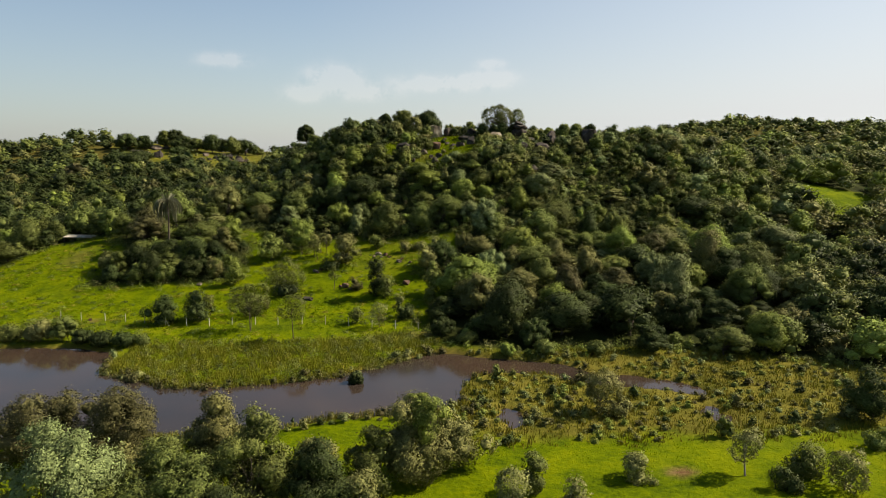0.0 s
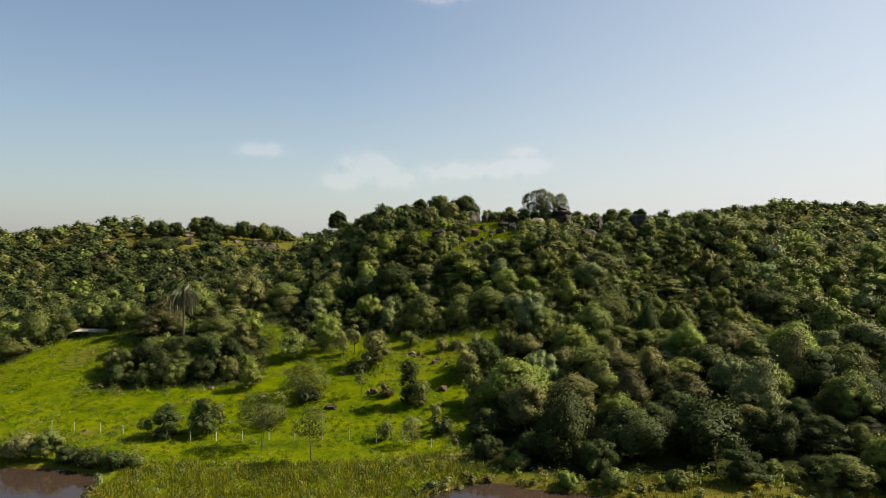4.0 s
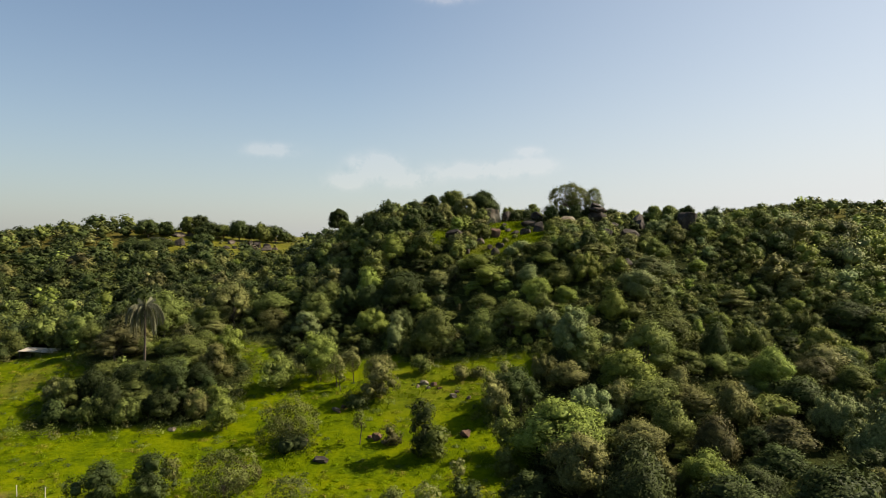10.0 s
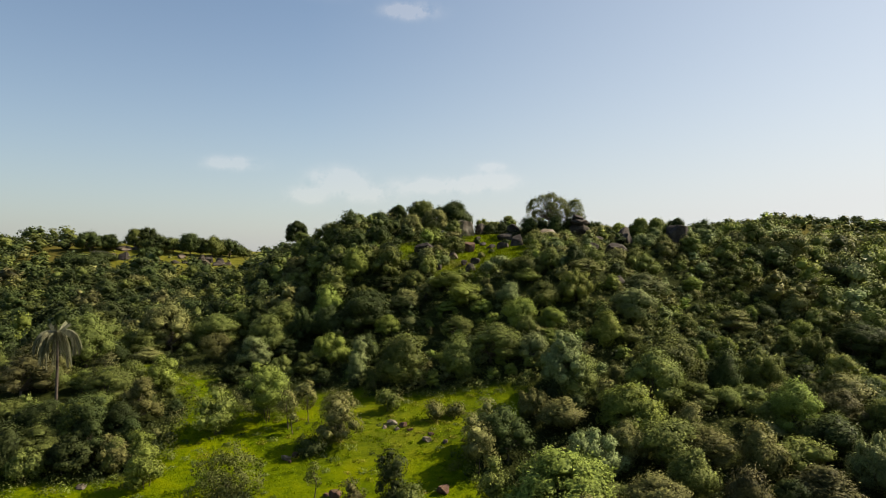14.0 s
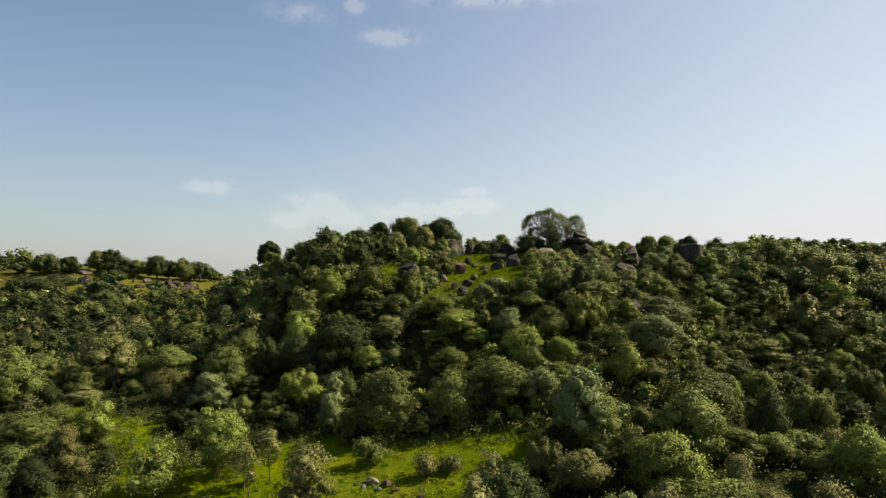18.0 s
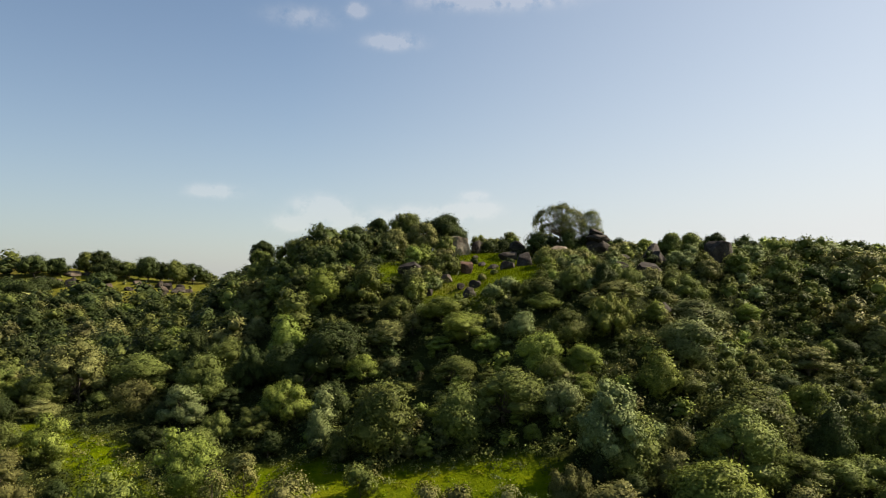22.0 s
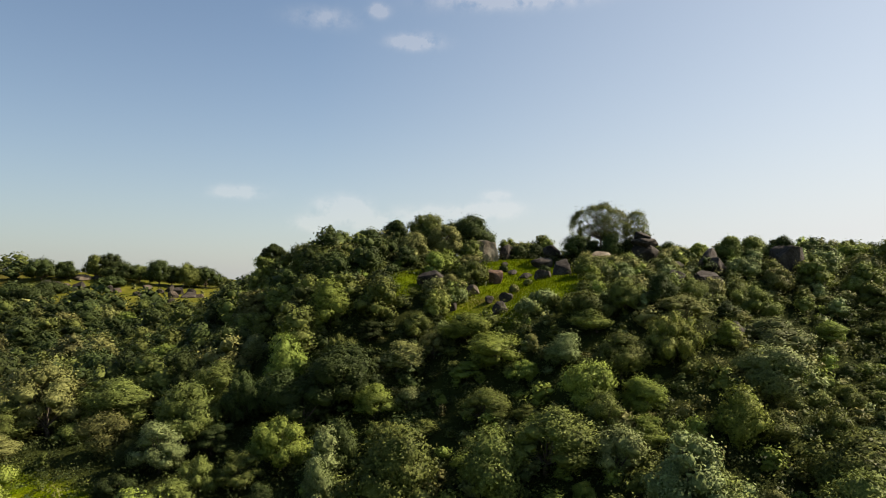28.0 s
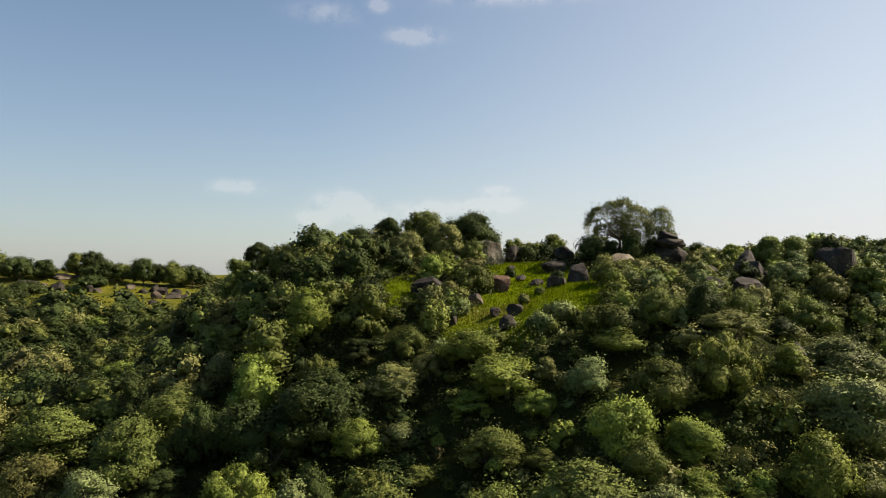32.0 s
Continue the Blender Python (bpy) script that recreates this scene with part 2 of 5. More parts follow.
def ground_material():
    m, nt = material("grassy_ground")
    wide, mid, fine = noise_of(nt, 0.028, 4.0, 0.6, "World"), noise_of(nt, 0.17, 5.0, 0.62, "World"), noise_of(nt, 1.3, 6.0, 0.7, "World")
    fac = mnode(nt, "ShaderNodeMath", {0: mid, 1: range_of(nt, fine, -0.34, 0.34)})
    fac.operation = "ADD"
    lush = ramp_of(nt, fac.outputs[0], (0.3, (0.0348, 0.0607, 0.0010)), (0.5, (0.0780, 0.1112, 0.0010)), (0.72, (0.1250, 0.1486, 0.0015)))
    dry = ramp_of(nt, fac.outputs[0], (0.3, (0.0560, 0.0624, 0.0078)), (0.7, (0.1312, 0.1248, 0.0197)))
    col = blend_of(nt, range_of(nt, wide, 0.0, 0.4, 0.52, 0.75), lush, dry)
    # earth under the woods, its colour darkened for the shade there, and mud at the water's edge are marked on the
    # sheet itself
    shaded_soil = ramp_of(nt, fac.outputs[0], (0.3, (0.0112, 0.0152, 0.0040)), (0.7, (0.0320, 0.0400, 0.0088)))
    marsh = ramp_of(nt, fac.outputs[0], (0.3, (0.0581, 0.0531, 0.0083)), (0.7, (0.1427, 0.1119, 0.0266)))
    zone = nt.nodes.new("ShaderNodeAttribute")
    zone.attribute_name = "cover"
    parts = nt.nodes.new("ShaderNodeSeparateColor")
    nt.links.new(zone.outputs["Color"], parts.inputs[0])
    col = blend_of(nt, parts.outputs[0], col, shaded_soil)
    col = blend_of(nt, parts.outputs[1], col, marsh)
    bare = ramp_of(nt, fac.outputs[0], (0.3, (0.0880, 0.0440, 0.0200)), (0.7, (0.2080, 0.1280, 0.0680)))
    col = blend_of(nt, parts.outputs[2], col, bare)
    b = mnode(nt, "ShaderNodeBump", {"Height": fine}, Strength=0.8, Distance=0.35)
    p = mnode(nt, "ShaderNodeBsdfPrincipled", {"Base Color": col, "Normal": b.outputs[0]}, Roughness=0.95)
    p.inputs["Specular IOR Level"].default_value = 0.03
    mnode(nt, "ShaderNodeOutputMaterial", {"Surface": p.outputs[0]})
    return m


def water_material():
    m, nt = material("muddy_water")
    wave, drift = noise_of(nt, 1.1, 3.0, 0.5, "World"), noise_of(nt, 0.05, 3.0, 0.5, "World")
    col = ramp_of(nt, drift, (0.35, (0.026, 0.021, 0.017)), (0.7, (0.046, 0.030, 0.020)))
    b = mnode(nt, "ShaderNodeBump", {"Height": wave}, Strength=0.05, Distance=0.05)
    p = mnode(nt, "ShaderNodeBsdfPrincipled", {"Base Color": col, "Normal": b.outputs[0]}, Roughness=0.07, IOR=1.33)
    mnode(nt, "ShaderNodeOutputMaterial", {"Surface": p.outputs[0]})
    return m


GROUND, WATER = ground_material(), water_material()

# ---- the lie of the land ----
WATER_Z = 0.7
BUMPS = [  # x, y, height, spread in x, spread in y
    (17.9, 272.7, 19.0, 59.9, 42.6), (80.0, 240.0, 17.1, 62.0, 33.1), (28.4, 212.9, 16.7, 20.2, 22.6), (-8.3, 238.8, 12.2, 21.1, 29.4),
    (-180.2, 463.8, 13.5, 89.1, 46.9), (370.3, 681.7, 33.3, 176.7, 197.8), (-34.4, 327.1, 7.1, 9.8, 39.2), (29.0, 180.2, 6.6, 57.1, 36.4),
    (-67.4, 201.8, 8.4, 46.4, 34.3), (26.0, 204.0, -4.6, 15.0, 9.0), (40.0, 204.0, 3.5, 12.0, 10.0), (27.5, 217.5, -4.4, 9.5, 9.5),
]
POND = [(-260, 150), (-110, 140), (-72.6, 129.7), (-59, 128.7), (-51.8, 125.6), (-47.6, 113.4), (-33.7, 105.3), (-25.5, 104.7), (-17.8, 106.3),
        (-9.1, 109.5), (-4.3, 112.4), (7.2, 121.4), (10.6, 120.2), (17.3, 117), (22.2, 116), (29.3, 112), (33, 107.4), (40, 105.2), (47.5, 100.2),
        (46.9, 97.4), (38.5, 101.2), (31.2, 102.6), (25.6, 108.4), (19.6, 109.4), (13.7, 109.2), (10.5, 105), (9.3, 99.2), (8.4, 93.5), (0, 92.5),
        (-7.5, 92.6), (-11.9, 90.3), (-20, 87), (-53.5, 87), (-80, 95), (-110, 108), (-260, 120)]
POOLS = [((16.2, 90.0), 1.5, 3.0), ((45.0, 88.9), 1.2, 3.2)]
MEADOW = [(-150, 126), (-150, 172), (-120, 178), (-103, 186.5), (-99, 194), (-96, 202), (-84, 203), (-79, 198), (-73, 190), (-73, 166.5), (-38, 166.5), (-37, 190), (-44, 198), (-57, 199), (-62, 203), (-52, 208),
          (-38, 201), (-31, 188), (-22, 184.5), (-19, 190), (-9.5, 191.5), (-4, 187), (6, 185.5), (15.5, 184), (18.5, 181.5), (19, 176.5), (12, 174.5), (9.5, 171), (6.5, 166), (7, 161), (12.5, 156), (11.3, 150), (9.7, 143.4), (5.7, 137), (3.8, 124), (-150, 100)]
CLEARING = [(129, 214), (150, 238), (166, 227), (151, 205), (137, 202)]
SUMMIT_GRASS = [(7, 225), (13, 238), (17, 258), (27, 259), (31.5, 241), (27, 224), (15, 219)]
RIDGE_GRASS = [(-172, 446), (-150, 402), (-118, 386), (-96, 362), (-72, 349), (-70, 425), (-90, 458), (-172, 456)]
SUMMIT_STRIP = [(-5, 237), (-1, 233), (3, 239), (2, 243)]
WOOD_EDGE = [(6, 128), (10, 124), (23.8, 116.5), (31.2, 119.5), (56.8, 117.5), (72.5, 110), (82, 104.6), (140, 84), (260, 60)]


def polygon_distance(poly, x, y):
    """How far points lie inside (over 0) or outside (under 0) a closed outline."""
    x, y = np.asarray(x, float), np.asarray(y, float)
    inside, best = np.zeros(x.shape, bool), np.full(x.shape, 1e9)
    for (ax, ay), (bx, by) in zip(poly, poly[1:] + poly[:1]):
        cross = (ay > y) != (by > y)
        at = (bx - ax) * (y - ay) / ((by - ay) or 1e-9) + ax
        inside ^= cross & (x < at)
        dx, dy = bx - ax, by - ay
        s = np.clip(((x - ax) * dx + (y - ay) * dy) / (dx * dx + dy * dy), 0, 1)
        best = np.minimum(best, np.hypot(x - ax - s * dx, y - ay - s * dy))
    return np.where(inside, best, -best)


def ripple(x, y):
    """A gentle unevenness made of a few crossed waves."""
    return (0.5 * np.sin(x * 0.31 + 1.3 * np.sin(y * 0.17)) + 0.5 * np.sin(y * 0.37 + 1.1 * np.sin(x * 0.23 + 2)) + 0.35 * np.sin(x * 0.83 + y * 0.61) + 0.35 * np.sin(x * 0.71 - y * 0.93 + 1)) / 1.7


def wet(x, y):
    d = polygon_distance(POND, x, y) + 0.7 * ripple(np.asarray(x) * 2.3, np.asarray(y) * 2.3)
    for (cx, cy), rx, ry in POOLS:
        d = np.maximum(d, (1 - np.hypot((x - cx + 0.45 * np.sin(y * 1.7)) / rx, (y - cy) / ry)) * min(rx, ry) - 0.4 + 0.5 * ripple(np.asarray(x) * 4, np.asarray(y) * 4))
    return d


def land(x, y):
    x, y = np.asarray(x, float), np.asarray(y, float)
    u = np.clip((y - 127.2 + 0.255 * np.clip(x, -400, 400)) / 234.2, 0, 1)
    z = 1.0 + 28.3 * u * u * (3 - 2 * u)
    for cx, cy, h, sx, sy in BUMPS:
        z = z + h * np.exp(-((x - cx) / sx) ** 2 - ((y - cy) / sy) ** 2)
    z = z + 0.22 * ripple(x, y) * np.clip((y - 100) / 60, 0.25, 1)
    z = z + 0.45 * np.clip((88 - y) / 25, 0, 1)
    d = wet(x, y)
    bank = np.clip((d + 1.6) / 2.4, 0, 1)
    return z * (1 - bank) + np.minimum(z, WATER_Z - 0.5) * bank


def wood_front(x):
    return np.interp(x, [p[0] for p in WOOD_EDGE], [p[1] for p in WOOD_EDGE])


def wooded(x, y):
    """Over 0 where trees stand close, by metres inside the wood."""
    x, y = np.asarray(x, float), np.asarray(y, float)
    d = np.where(x > 4, y - wood_front(x), y - 126)
    for poly in (MEADOW, CLEARING, SUMMIT_GRASS, SUMMIT_STRIP):
        d = np.minimum(d, -polygon_distance(poly, x, y))
    return d


def quad_mesh(name, verts, faces, mats=None, normals=None):
    """A mesh from arrays of corners and of faces, all of three or all of four; mats: one material number a face; normals: one a corner, for soft shading."""
    me = bpy.data.meshes.new(name)
    verts, faces = np.asarray(verts, np.float32), np.asarray(faces, np.int32)
    me.vertices.add(len(verts))
    me.vertices.foreach_set("co", verts.ravel())
    me.loops.add(faces.size)
    me.loops.foreach_set("vertex_index", faces.ravel())
    me.polygons.add(len(faces))
    me.polygons.foreach_set("loop_start", np.arange(0, faces.size, faces.shape[1], dtype=np.int32))
    me.polygons.foreach_set("loop_total", np.full(len(faces), faces.shape[1], np.int32))
    if mats is not None:
        me.polygons.foreach_set("material_index", np.asarray(mats, np.int32))
    me.update(calc_edges=True)
    if normals is not None:
        me.polygons.foreach_set("use_smooth", np.ones(len(faces), bool))
        me.attributes.new("custom_normal", "FLOAT_VECTOR", "POINT").data.foreach_set("vector", np.asarray(normals, np.float32).ravel())
    return me


def spaced(stops):
    """Grid lines from (start, step) pairs up to the last start."""
    out = []
    for (a, step), (b, _) in zip(stops, stops[1:]):
        n = max(1, round((b - a) / step))
        out += [a + (b - a) * i / n for i in range(n)]
    return np.array(out + [stops[-1][0]])


gx = spaced([(-4800, 500), (-1300, 90), (-400, 18), (-180, 3.5), (-84, 1.0), (64, 2.0), (130, 4), (220, 14), (640, 60), (1400, 500), (4800, 1)])
gy = spaced([(-4800, 600), (-1200, 150), (-150, 25), (20, 4), (64, 1.0), (83, 0.9), (134, 2.0), (290, 5), (480, 14), (980, 60), (1500, 450), (4900, 1)])
X, Y = np.meshgrid(gx, gy)
Z = land(X, Y)
nx, ny = len(gx), len(gy)
idx = np.arange(nx * ny).reshape(ny, nx)
quads = np.stack([idx[:-1, :-1], idx[:-1, 1:], idx[1:, 1:], idx[1:, :-1]], -1).reshape(-1, 4)
gmesh = quad_mesh("ground", np.stack([X, Y, Z], -1).reshape(-1, 3), quads)
gmesh.polygons.foreach_set("use_smooth", np.ones(len(quads), bool))
# where the dark litter colour, with the woods' shade in it, covers the sheet
shaded_soil = np.clip(wooded(X, Y) / 2.5 + 0.1, 0, 1) * np.where((Y > 330) & (X > -20), 0.75, np.where((Y > 375) & (X > -155) & (X < -78), 0.45, 1.0)) * np.where(Y > 900, 0, 1) * np.clip(0.6 - polygon_distance(RIDGE_GRASS, X, Y) / 8, 0.15, 1)
muddy = np.clip((wet(X, Y) + 2.2) / 1.6, 0, 1)
muddy = np.maximum(muddy, 0.6 * np.clip((Y - 300) / 60, 0, 1))
muddy = np.maximum(muddy, np.clip((Y - 80 + 2.5 * ripple(X, Y)) / 4, 0, 1) * np.clip((wood_front(X) + 2 - Y) / 4, 0, 1) * np.clip((X - 6) / 4, 0, 1) * 0.75)
bare = np.zeros_like(X)
for cx, cy, rx, ry, much in [(32.3, 71.1, 2.0, 1.1, 0.95), (-1.0, 128.6, 5.0, 2.2, 0.5), (3.5, 129.5, 4.0, 2.5, 0.45), (-63.0, 146.0, 1.8, 1.2, 0.6), (-82, 186, 4, 6, 0.3), (14, 229, 5, 3, 0.45), (9, 233, 3, 3, 0.45)]:
    bare = np.maximum(bare, much * np.clip(1.6 * np.exp(-((X - cx) / rx) ** 2 - ((Y - cy) / ry) ** 2) - 0.25 + 0.2 * ripple(X * 4, Y * 4), 0, 1))
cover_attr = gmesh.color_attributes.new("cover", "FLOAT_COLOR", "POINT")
cover_attr.data.foreach_set("color", np.stack([shaded_soil, muddy, bare, 0 * X + 1], -1).astype(np.float32).ravel())
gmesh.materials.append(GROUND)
ground = tagged(new("ground", gmesh), "green grassy valley and hills with dark shaded earth under the woods", "ground", kind="structure")

wmesh = quad_mesh("water", [(-270, 60, WATER_Z), (70, 60, WATER_Z), (70, 160, WATER_Z), (-270, 160, WATER_Z)], [(0, 1, 2, 3)])
wmesh.materials.append(WATER)
tagged(new("water", wmesh), "still brown pond water reflecting the sky", "pond", kind="structure")

# ---- plants ----


def unit(v):
    return v / np.maximum(np.linalg.norm(v, axis=-1, keepdims=True), 1e-9)


def leaf_cards(rng, at, facing, size):
    """One pointed leaf spray (a slim triangle) at each place, turned to its facing."""
    n = len(at)
    t = unit(np.cross(facing, rng.normal(size=(n, 3))))
    b = np.cross(facing, t)
    s = (size * rng.uniform(0.55, 1.35, n))[:, None]
    wide = rng.uniform(0.5, 0.85, n)[:, None]
    foot = t * s * rng.uniform(0.4, 1.0, n)[:, None]
    v = np.stack([at - foot - b * s * wide, at + t * s, at - t * s * 0.6 + b * s * wide], 1)
    return v.reshape(-1, 3)


def lobe_ball(rings):
    """The closed leafy inside of a lobe: the corners and faces of a small ball."""
    sides = 2 * rings
    t = math.pi * (0.04 + 0.92 * np.arange(rings + 1) / rings)
    a = 2 * math.pi * (np.arange(sides)[None] + 0.5 * (np.arange(rings + 1)[:, None] % 2)) / sides
    ball = np.stack([np.sin(t)[:, None] * np.cos(a), np.sin(t)[:, None] * np.sin(a), np.cos(t)[:, None] + 0 * a], -1).reshape(-1, 3)
    k = np.arange((rings + 1) * sides).reshape(rings + 1, sides)
    n = np.roll(k, -1, axis=1)
    return ball, np.concatenate([np.stack([k[:-1], k[1:], n[1:]], -1).reshape(-1, 3), np.stack([k[:-1], n[1:], n[:-1]], -1).reshape(-1, 3)])


def crown_points(rng, width, height, low, lumps, leaves, size, taper=0.0, hollow=0.0, core=0.6, rings=4, wild=0.0):
    """The corners, faces and soft normals of a crown: lobes set round an uneven dome of that width and height above low, each a ragged shell of leaf sprays. Also gives the lobes."""
    half, up, down = width / 2, height * 0.64, height * 0.36
    fat = 0.60 * math.sqrt(2 * math.pi * 1.5 * half * (half + height / 2) / 2 / lumps)
    u = 1 - 1.5 * (np.arange(lumps) + rng.uniform(0.1, 0.9, lumps)) / lumps
    a = 2.39996 * np.arange(lumps) + rng.uniform(-0.45, 0.45, lumps)
    flat = np.sqrt(np.clip(1 - u * u, 0, 1))
    p1, p2 = rng.uniform(0, 6.28, 2)
    uneven = 1 + 0.13 * np.sin(2 * a + p1) + 0.10 * np.sin(3 * a + p2) + rng.uniform(-0.42, 0.22, lumps)
    radii = fat * rng.triangular(0.40, 0.95, 1.45, lumps)
    spread = (half - 0.75 * radii).clip(0.1) * flat * uneven * (1 - taper * u.clip(0))
    tall = np.where(u > 0, up, down) - 0.75 * radii
    centres = np.stack([spread * np.cos(a), spread * np.sin(a), low + down + u * tall.clip(0.05) * (0.7 + 0.3 * uneven.clip(0, 1.05))], -1)
    centres += rng.normal(size=centres.shape) * wild * fat
    centres[:, 2] = np.maximum(centres[:, 2], low + radii * 0.5)
    centres[:, :2] -= (centres[:, :2].max(0) + centres[:, :2].min(0)) / 2
    wide = (np.hypot(centres[:, 0], centres[:, 1]) + radii * 1.05).max()
    centres[:, :2] *= max(0.2, 1 + (half - wide) / max(wide - radii.mean(), 0.3))
    ends = (centres[:, 2] + radii).max() - low
    centres[:, 2] = low + (centres[:, 2] - low) * height / ends
    middle = np.array((0, 0, low + 0.38 * height))
    share = radii**2 / (radii**2).sum()
    at, face, soft, sizes = [], [], [], []
    for c, r, s in zip(centres, radii, share):
        n = max(6, int(leaves * s))
        out = unit((c - middle) / (width, width, height))
        tufts = unit(rng.normal(size=(max(5, n // 7), 3)) + out * 0.8 + (0, 0, 0.3))
        push = rng.triangular(0.72, 0.98, 1.16, len(tufts))
        pick = rng.integers(len(tufts), size=n)
        d = unit(tufts[pick] + 0.5 / math.sqrt(max(5, n // 7) / 8) * rng.normal(size=(n, 3)))
        p = c + d * (r * push[pick] * rng.uniform(0.86, 1.08, n))[:, None] * (1, 1, 0.86)
        stray = rng.uniform(size=n) < 0.10
        p = np.where(stray[:, None], c + (p - c) * rng.uniform(1.05, 1.38, n)[:, None] + (0, 0, 0.12 * r), p)
        gap = np.linalg.norm(p[:, None] - centres[None], axis=2) / radii[None]
        keep = (gap > 0.6).all(1) & (rng.uniform(size=n) > hollow * (d[:, 2] < 0))
        whole = unit((p - middle) / (width, width, height))
        at.append(p[keep])
        face.append(unit(d * 0.6 + whole * 0.2 + 0.55 * rng.normal(size=(n, 3)) + (0, 0, 0.25))[keep])
        soft.append(unit(d * 0.80 + whole * 0.18 + 0.22 * rng.normal(size=(n, 3)))[keep])
    face, soft = np.concatenate(face), np.concatenate(soft)
    face *= np.where((face * soft).sum(1) < 0, -1, 1)[:, None]
    cards = leaf_cards(rng, np.concatenate(at), face, size)
    verts, faces, normals = [cards], [np.arange(len(cards)).reshape(-1, 3)], [np.repeat(soft, 3, axis=0)]
    if core:
        ball, quads = lobe_ball(rings)
        for c, r in zip(centres, radii):
            faces.append(quads + sum(len(v) for v in verts))
            verts.append(c + ball * (r * core * rng.uniform(0.75, 1.2, len(ball)))[:, None] * (1, 1, 0.86))
            normals.append(unit(ball * 0.8 + 0.35 * rng.normal(size=ball.shape)))
    return np.concatenate(verts), np.concatenate(faces), np.concatenate(normals), centres


def tube(verts, faces, a, b, ra, rb, sides=5):
    """Adds a tapering tube from a to b."""
    a, b = np.array(a, float), np.array(b, float)
    d = unit(b - a)
    u = unit(np.cross(d, (0.3, 0.9, 0.2) if abs(d[2]) > 0.9 else (0, 0, 1)))
    w = np.cross(d, u)
    k = len(verts)
    for c, r in ((a, ra), (b, rb)):
        verts += [tuple(c + r * (math.cos(t) * u + math.sin(t) * w)) for t in (2 * math.pi * i / sides for i in range(sides))]
    faces += [(k + i, k + (i + 1) % sides, k + sides + (i + 1) % sides, k + sides + i) for i in range(sides)]


def trunk_mesh(name, rng, low, centres, radius, stems=1, sink=0.5, bend=0.25):
    """A tapered trunk, or several stems, that forks into a limb for each lobe of the crown."""
    verts, faces = [], []
    feet = []
    for s in range(stems):
        a = 2 * math.pi * s / stems + rng.uniform(0, 1)
        foot = (0.25 * (stems > 1) * math.cos(a), 0.25 * (stems > 1) * math.sin(a), -sink)
        mid = (foot[0] + rng.uniform(-bend, bend) + 0.3 * (stems > 1) * math.cos(a), foot[1] + rng.uniform(-bend, bend) + 0.3 * (stems > 1) * math.sin(a), low * 0.5)
        fork = (mid[0] + rng.uniform(-bend, bend), mid[1] + rng.uniform(-bend, bend), low * 0.95)
        r = radius / math.sqrt(stems)
        tube(verts, faces, foot, mid, r * 1.25, r * 0.95, 6)
        tube(verts, faces, mid, fork, r * 0.95, r * 0.75, 6)
        feet.append((fork, r))
    for i, c in enumerate(centres):
        fork, r = feet[i % len(feet)]
        knee = (np.array(fork) * 0.45 + np.array(c) * 0.55) + rng.uniform(-0.25, 0.25, 3)
        tube(verts, faces, fork, knee, r * 0.5, r * 0.28, 4)
        tube(verts, faces, knee, c, r * 0.28, r * 0.1, 4)
    return quad_mesh(name, verts, faces)


def own(ob, mat):
    """Gives an object its own material, whatever mesh it shares."""
    ob.material_slots[0].link = "OBJECT"
    ob.material_slots[0].material = mat
    return ob


def part(name, mesh, mat, parent, label=""):
    if not mesh.materials:
        mesh.materials.append(mat)
    ob = new(name, mesh)
    ob.parent = parent
    own(ob, mat)
    return tagged(ob, label)


def plant(name, seed, width, height, low, lumps, leaves, size, radius, leaf, bark=None, stems=1, taper=0.0, hollow=0.3, core=0.7, crown_name="crown", trunk_name="trunk", wild=0.0):
    """A tree or shrub at the origin: an Empty with its trunk and crown."""
    rng = np.random.default_rng(seed)
    pts, faces, normals, centres = crown_points(rng, width, height - low, low, lumps, leaves, size, taper, hollow, 0.0 if core <= 0.4 else 0.5 if wild and core < 0.75 else 0.64, wild=wild)
    root = new(name)
    part(trunk_name, trunk_mesh(trunk_name, rng, max(low, 0.3) + 0.1 * height, centres, radius, stems), bark or BARK, root)
    crown = quad_mesh(crown_name, pts, faces, None, normals)
    part(crown_name, crown, leaf, root)
    return root


def set_at(x, y, turn=0.0, scale=1.0, tall=1.0, dz=-0.1):
    z = float(land(x, y)) + dz
    return Matrix.Translation((x, y, z)) @ Matrix.Rotation(turn, 4, "Z") @ Matrix.Diagonal((scale, scale, scale * tall, 1))


def recolour(thing, leaf):
    for c in thing.children:
        if c.name.split(".")[0] in ("crown", "foliage"):
            own(c, leaf)
    return thing


WOOD_LABELS = {
    "green": "broad green-leaved forest tree with a lobed crown", "deep": "dark green forest tree with a dense rounded crown",
    "bright": "fresh bright green forest tree in sunlight", "olive": "dull olive-green forest tree with a loose crown",
    "grey": "grey-olive forest tree with pale dusty leaves", "brown": "brownish half-bare forest tree", "yellow": "yellow-green forest tree among darker ones",
}
TONES = {"green": LEAF_GREEN, "deep": LEAF_DEEP, "bright": LEAF_BRIGHT, "olive": LEAF_OLIVE, "grey": LEAF_GREY, "brown": LEAF_BROWN, "yellow": LEAF_YELLOW}
TONE_LIST = list(TONES)
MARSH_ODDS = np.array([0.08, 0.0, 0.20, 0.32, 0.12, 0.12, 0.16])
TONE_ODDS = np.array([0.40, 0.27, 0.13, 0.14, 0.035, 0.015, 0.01])


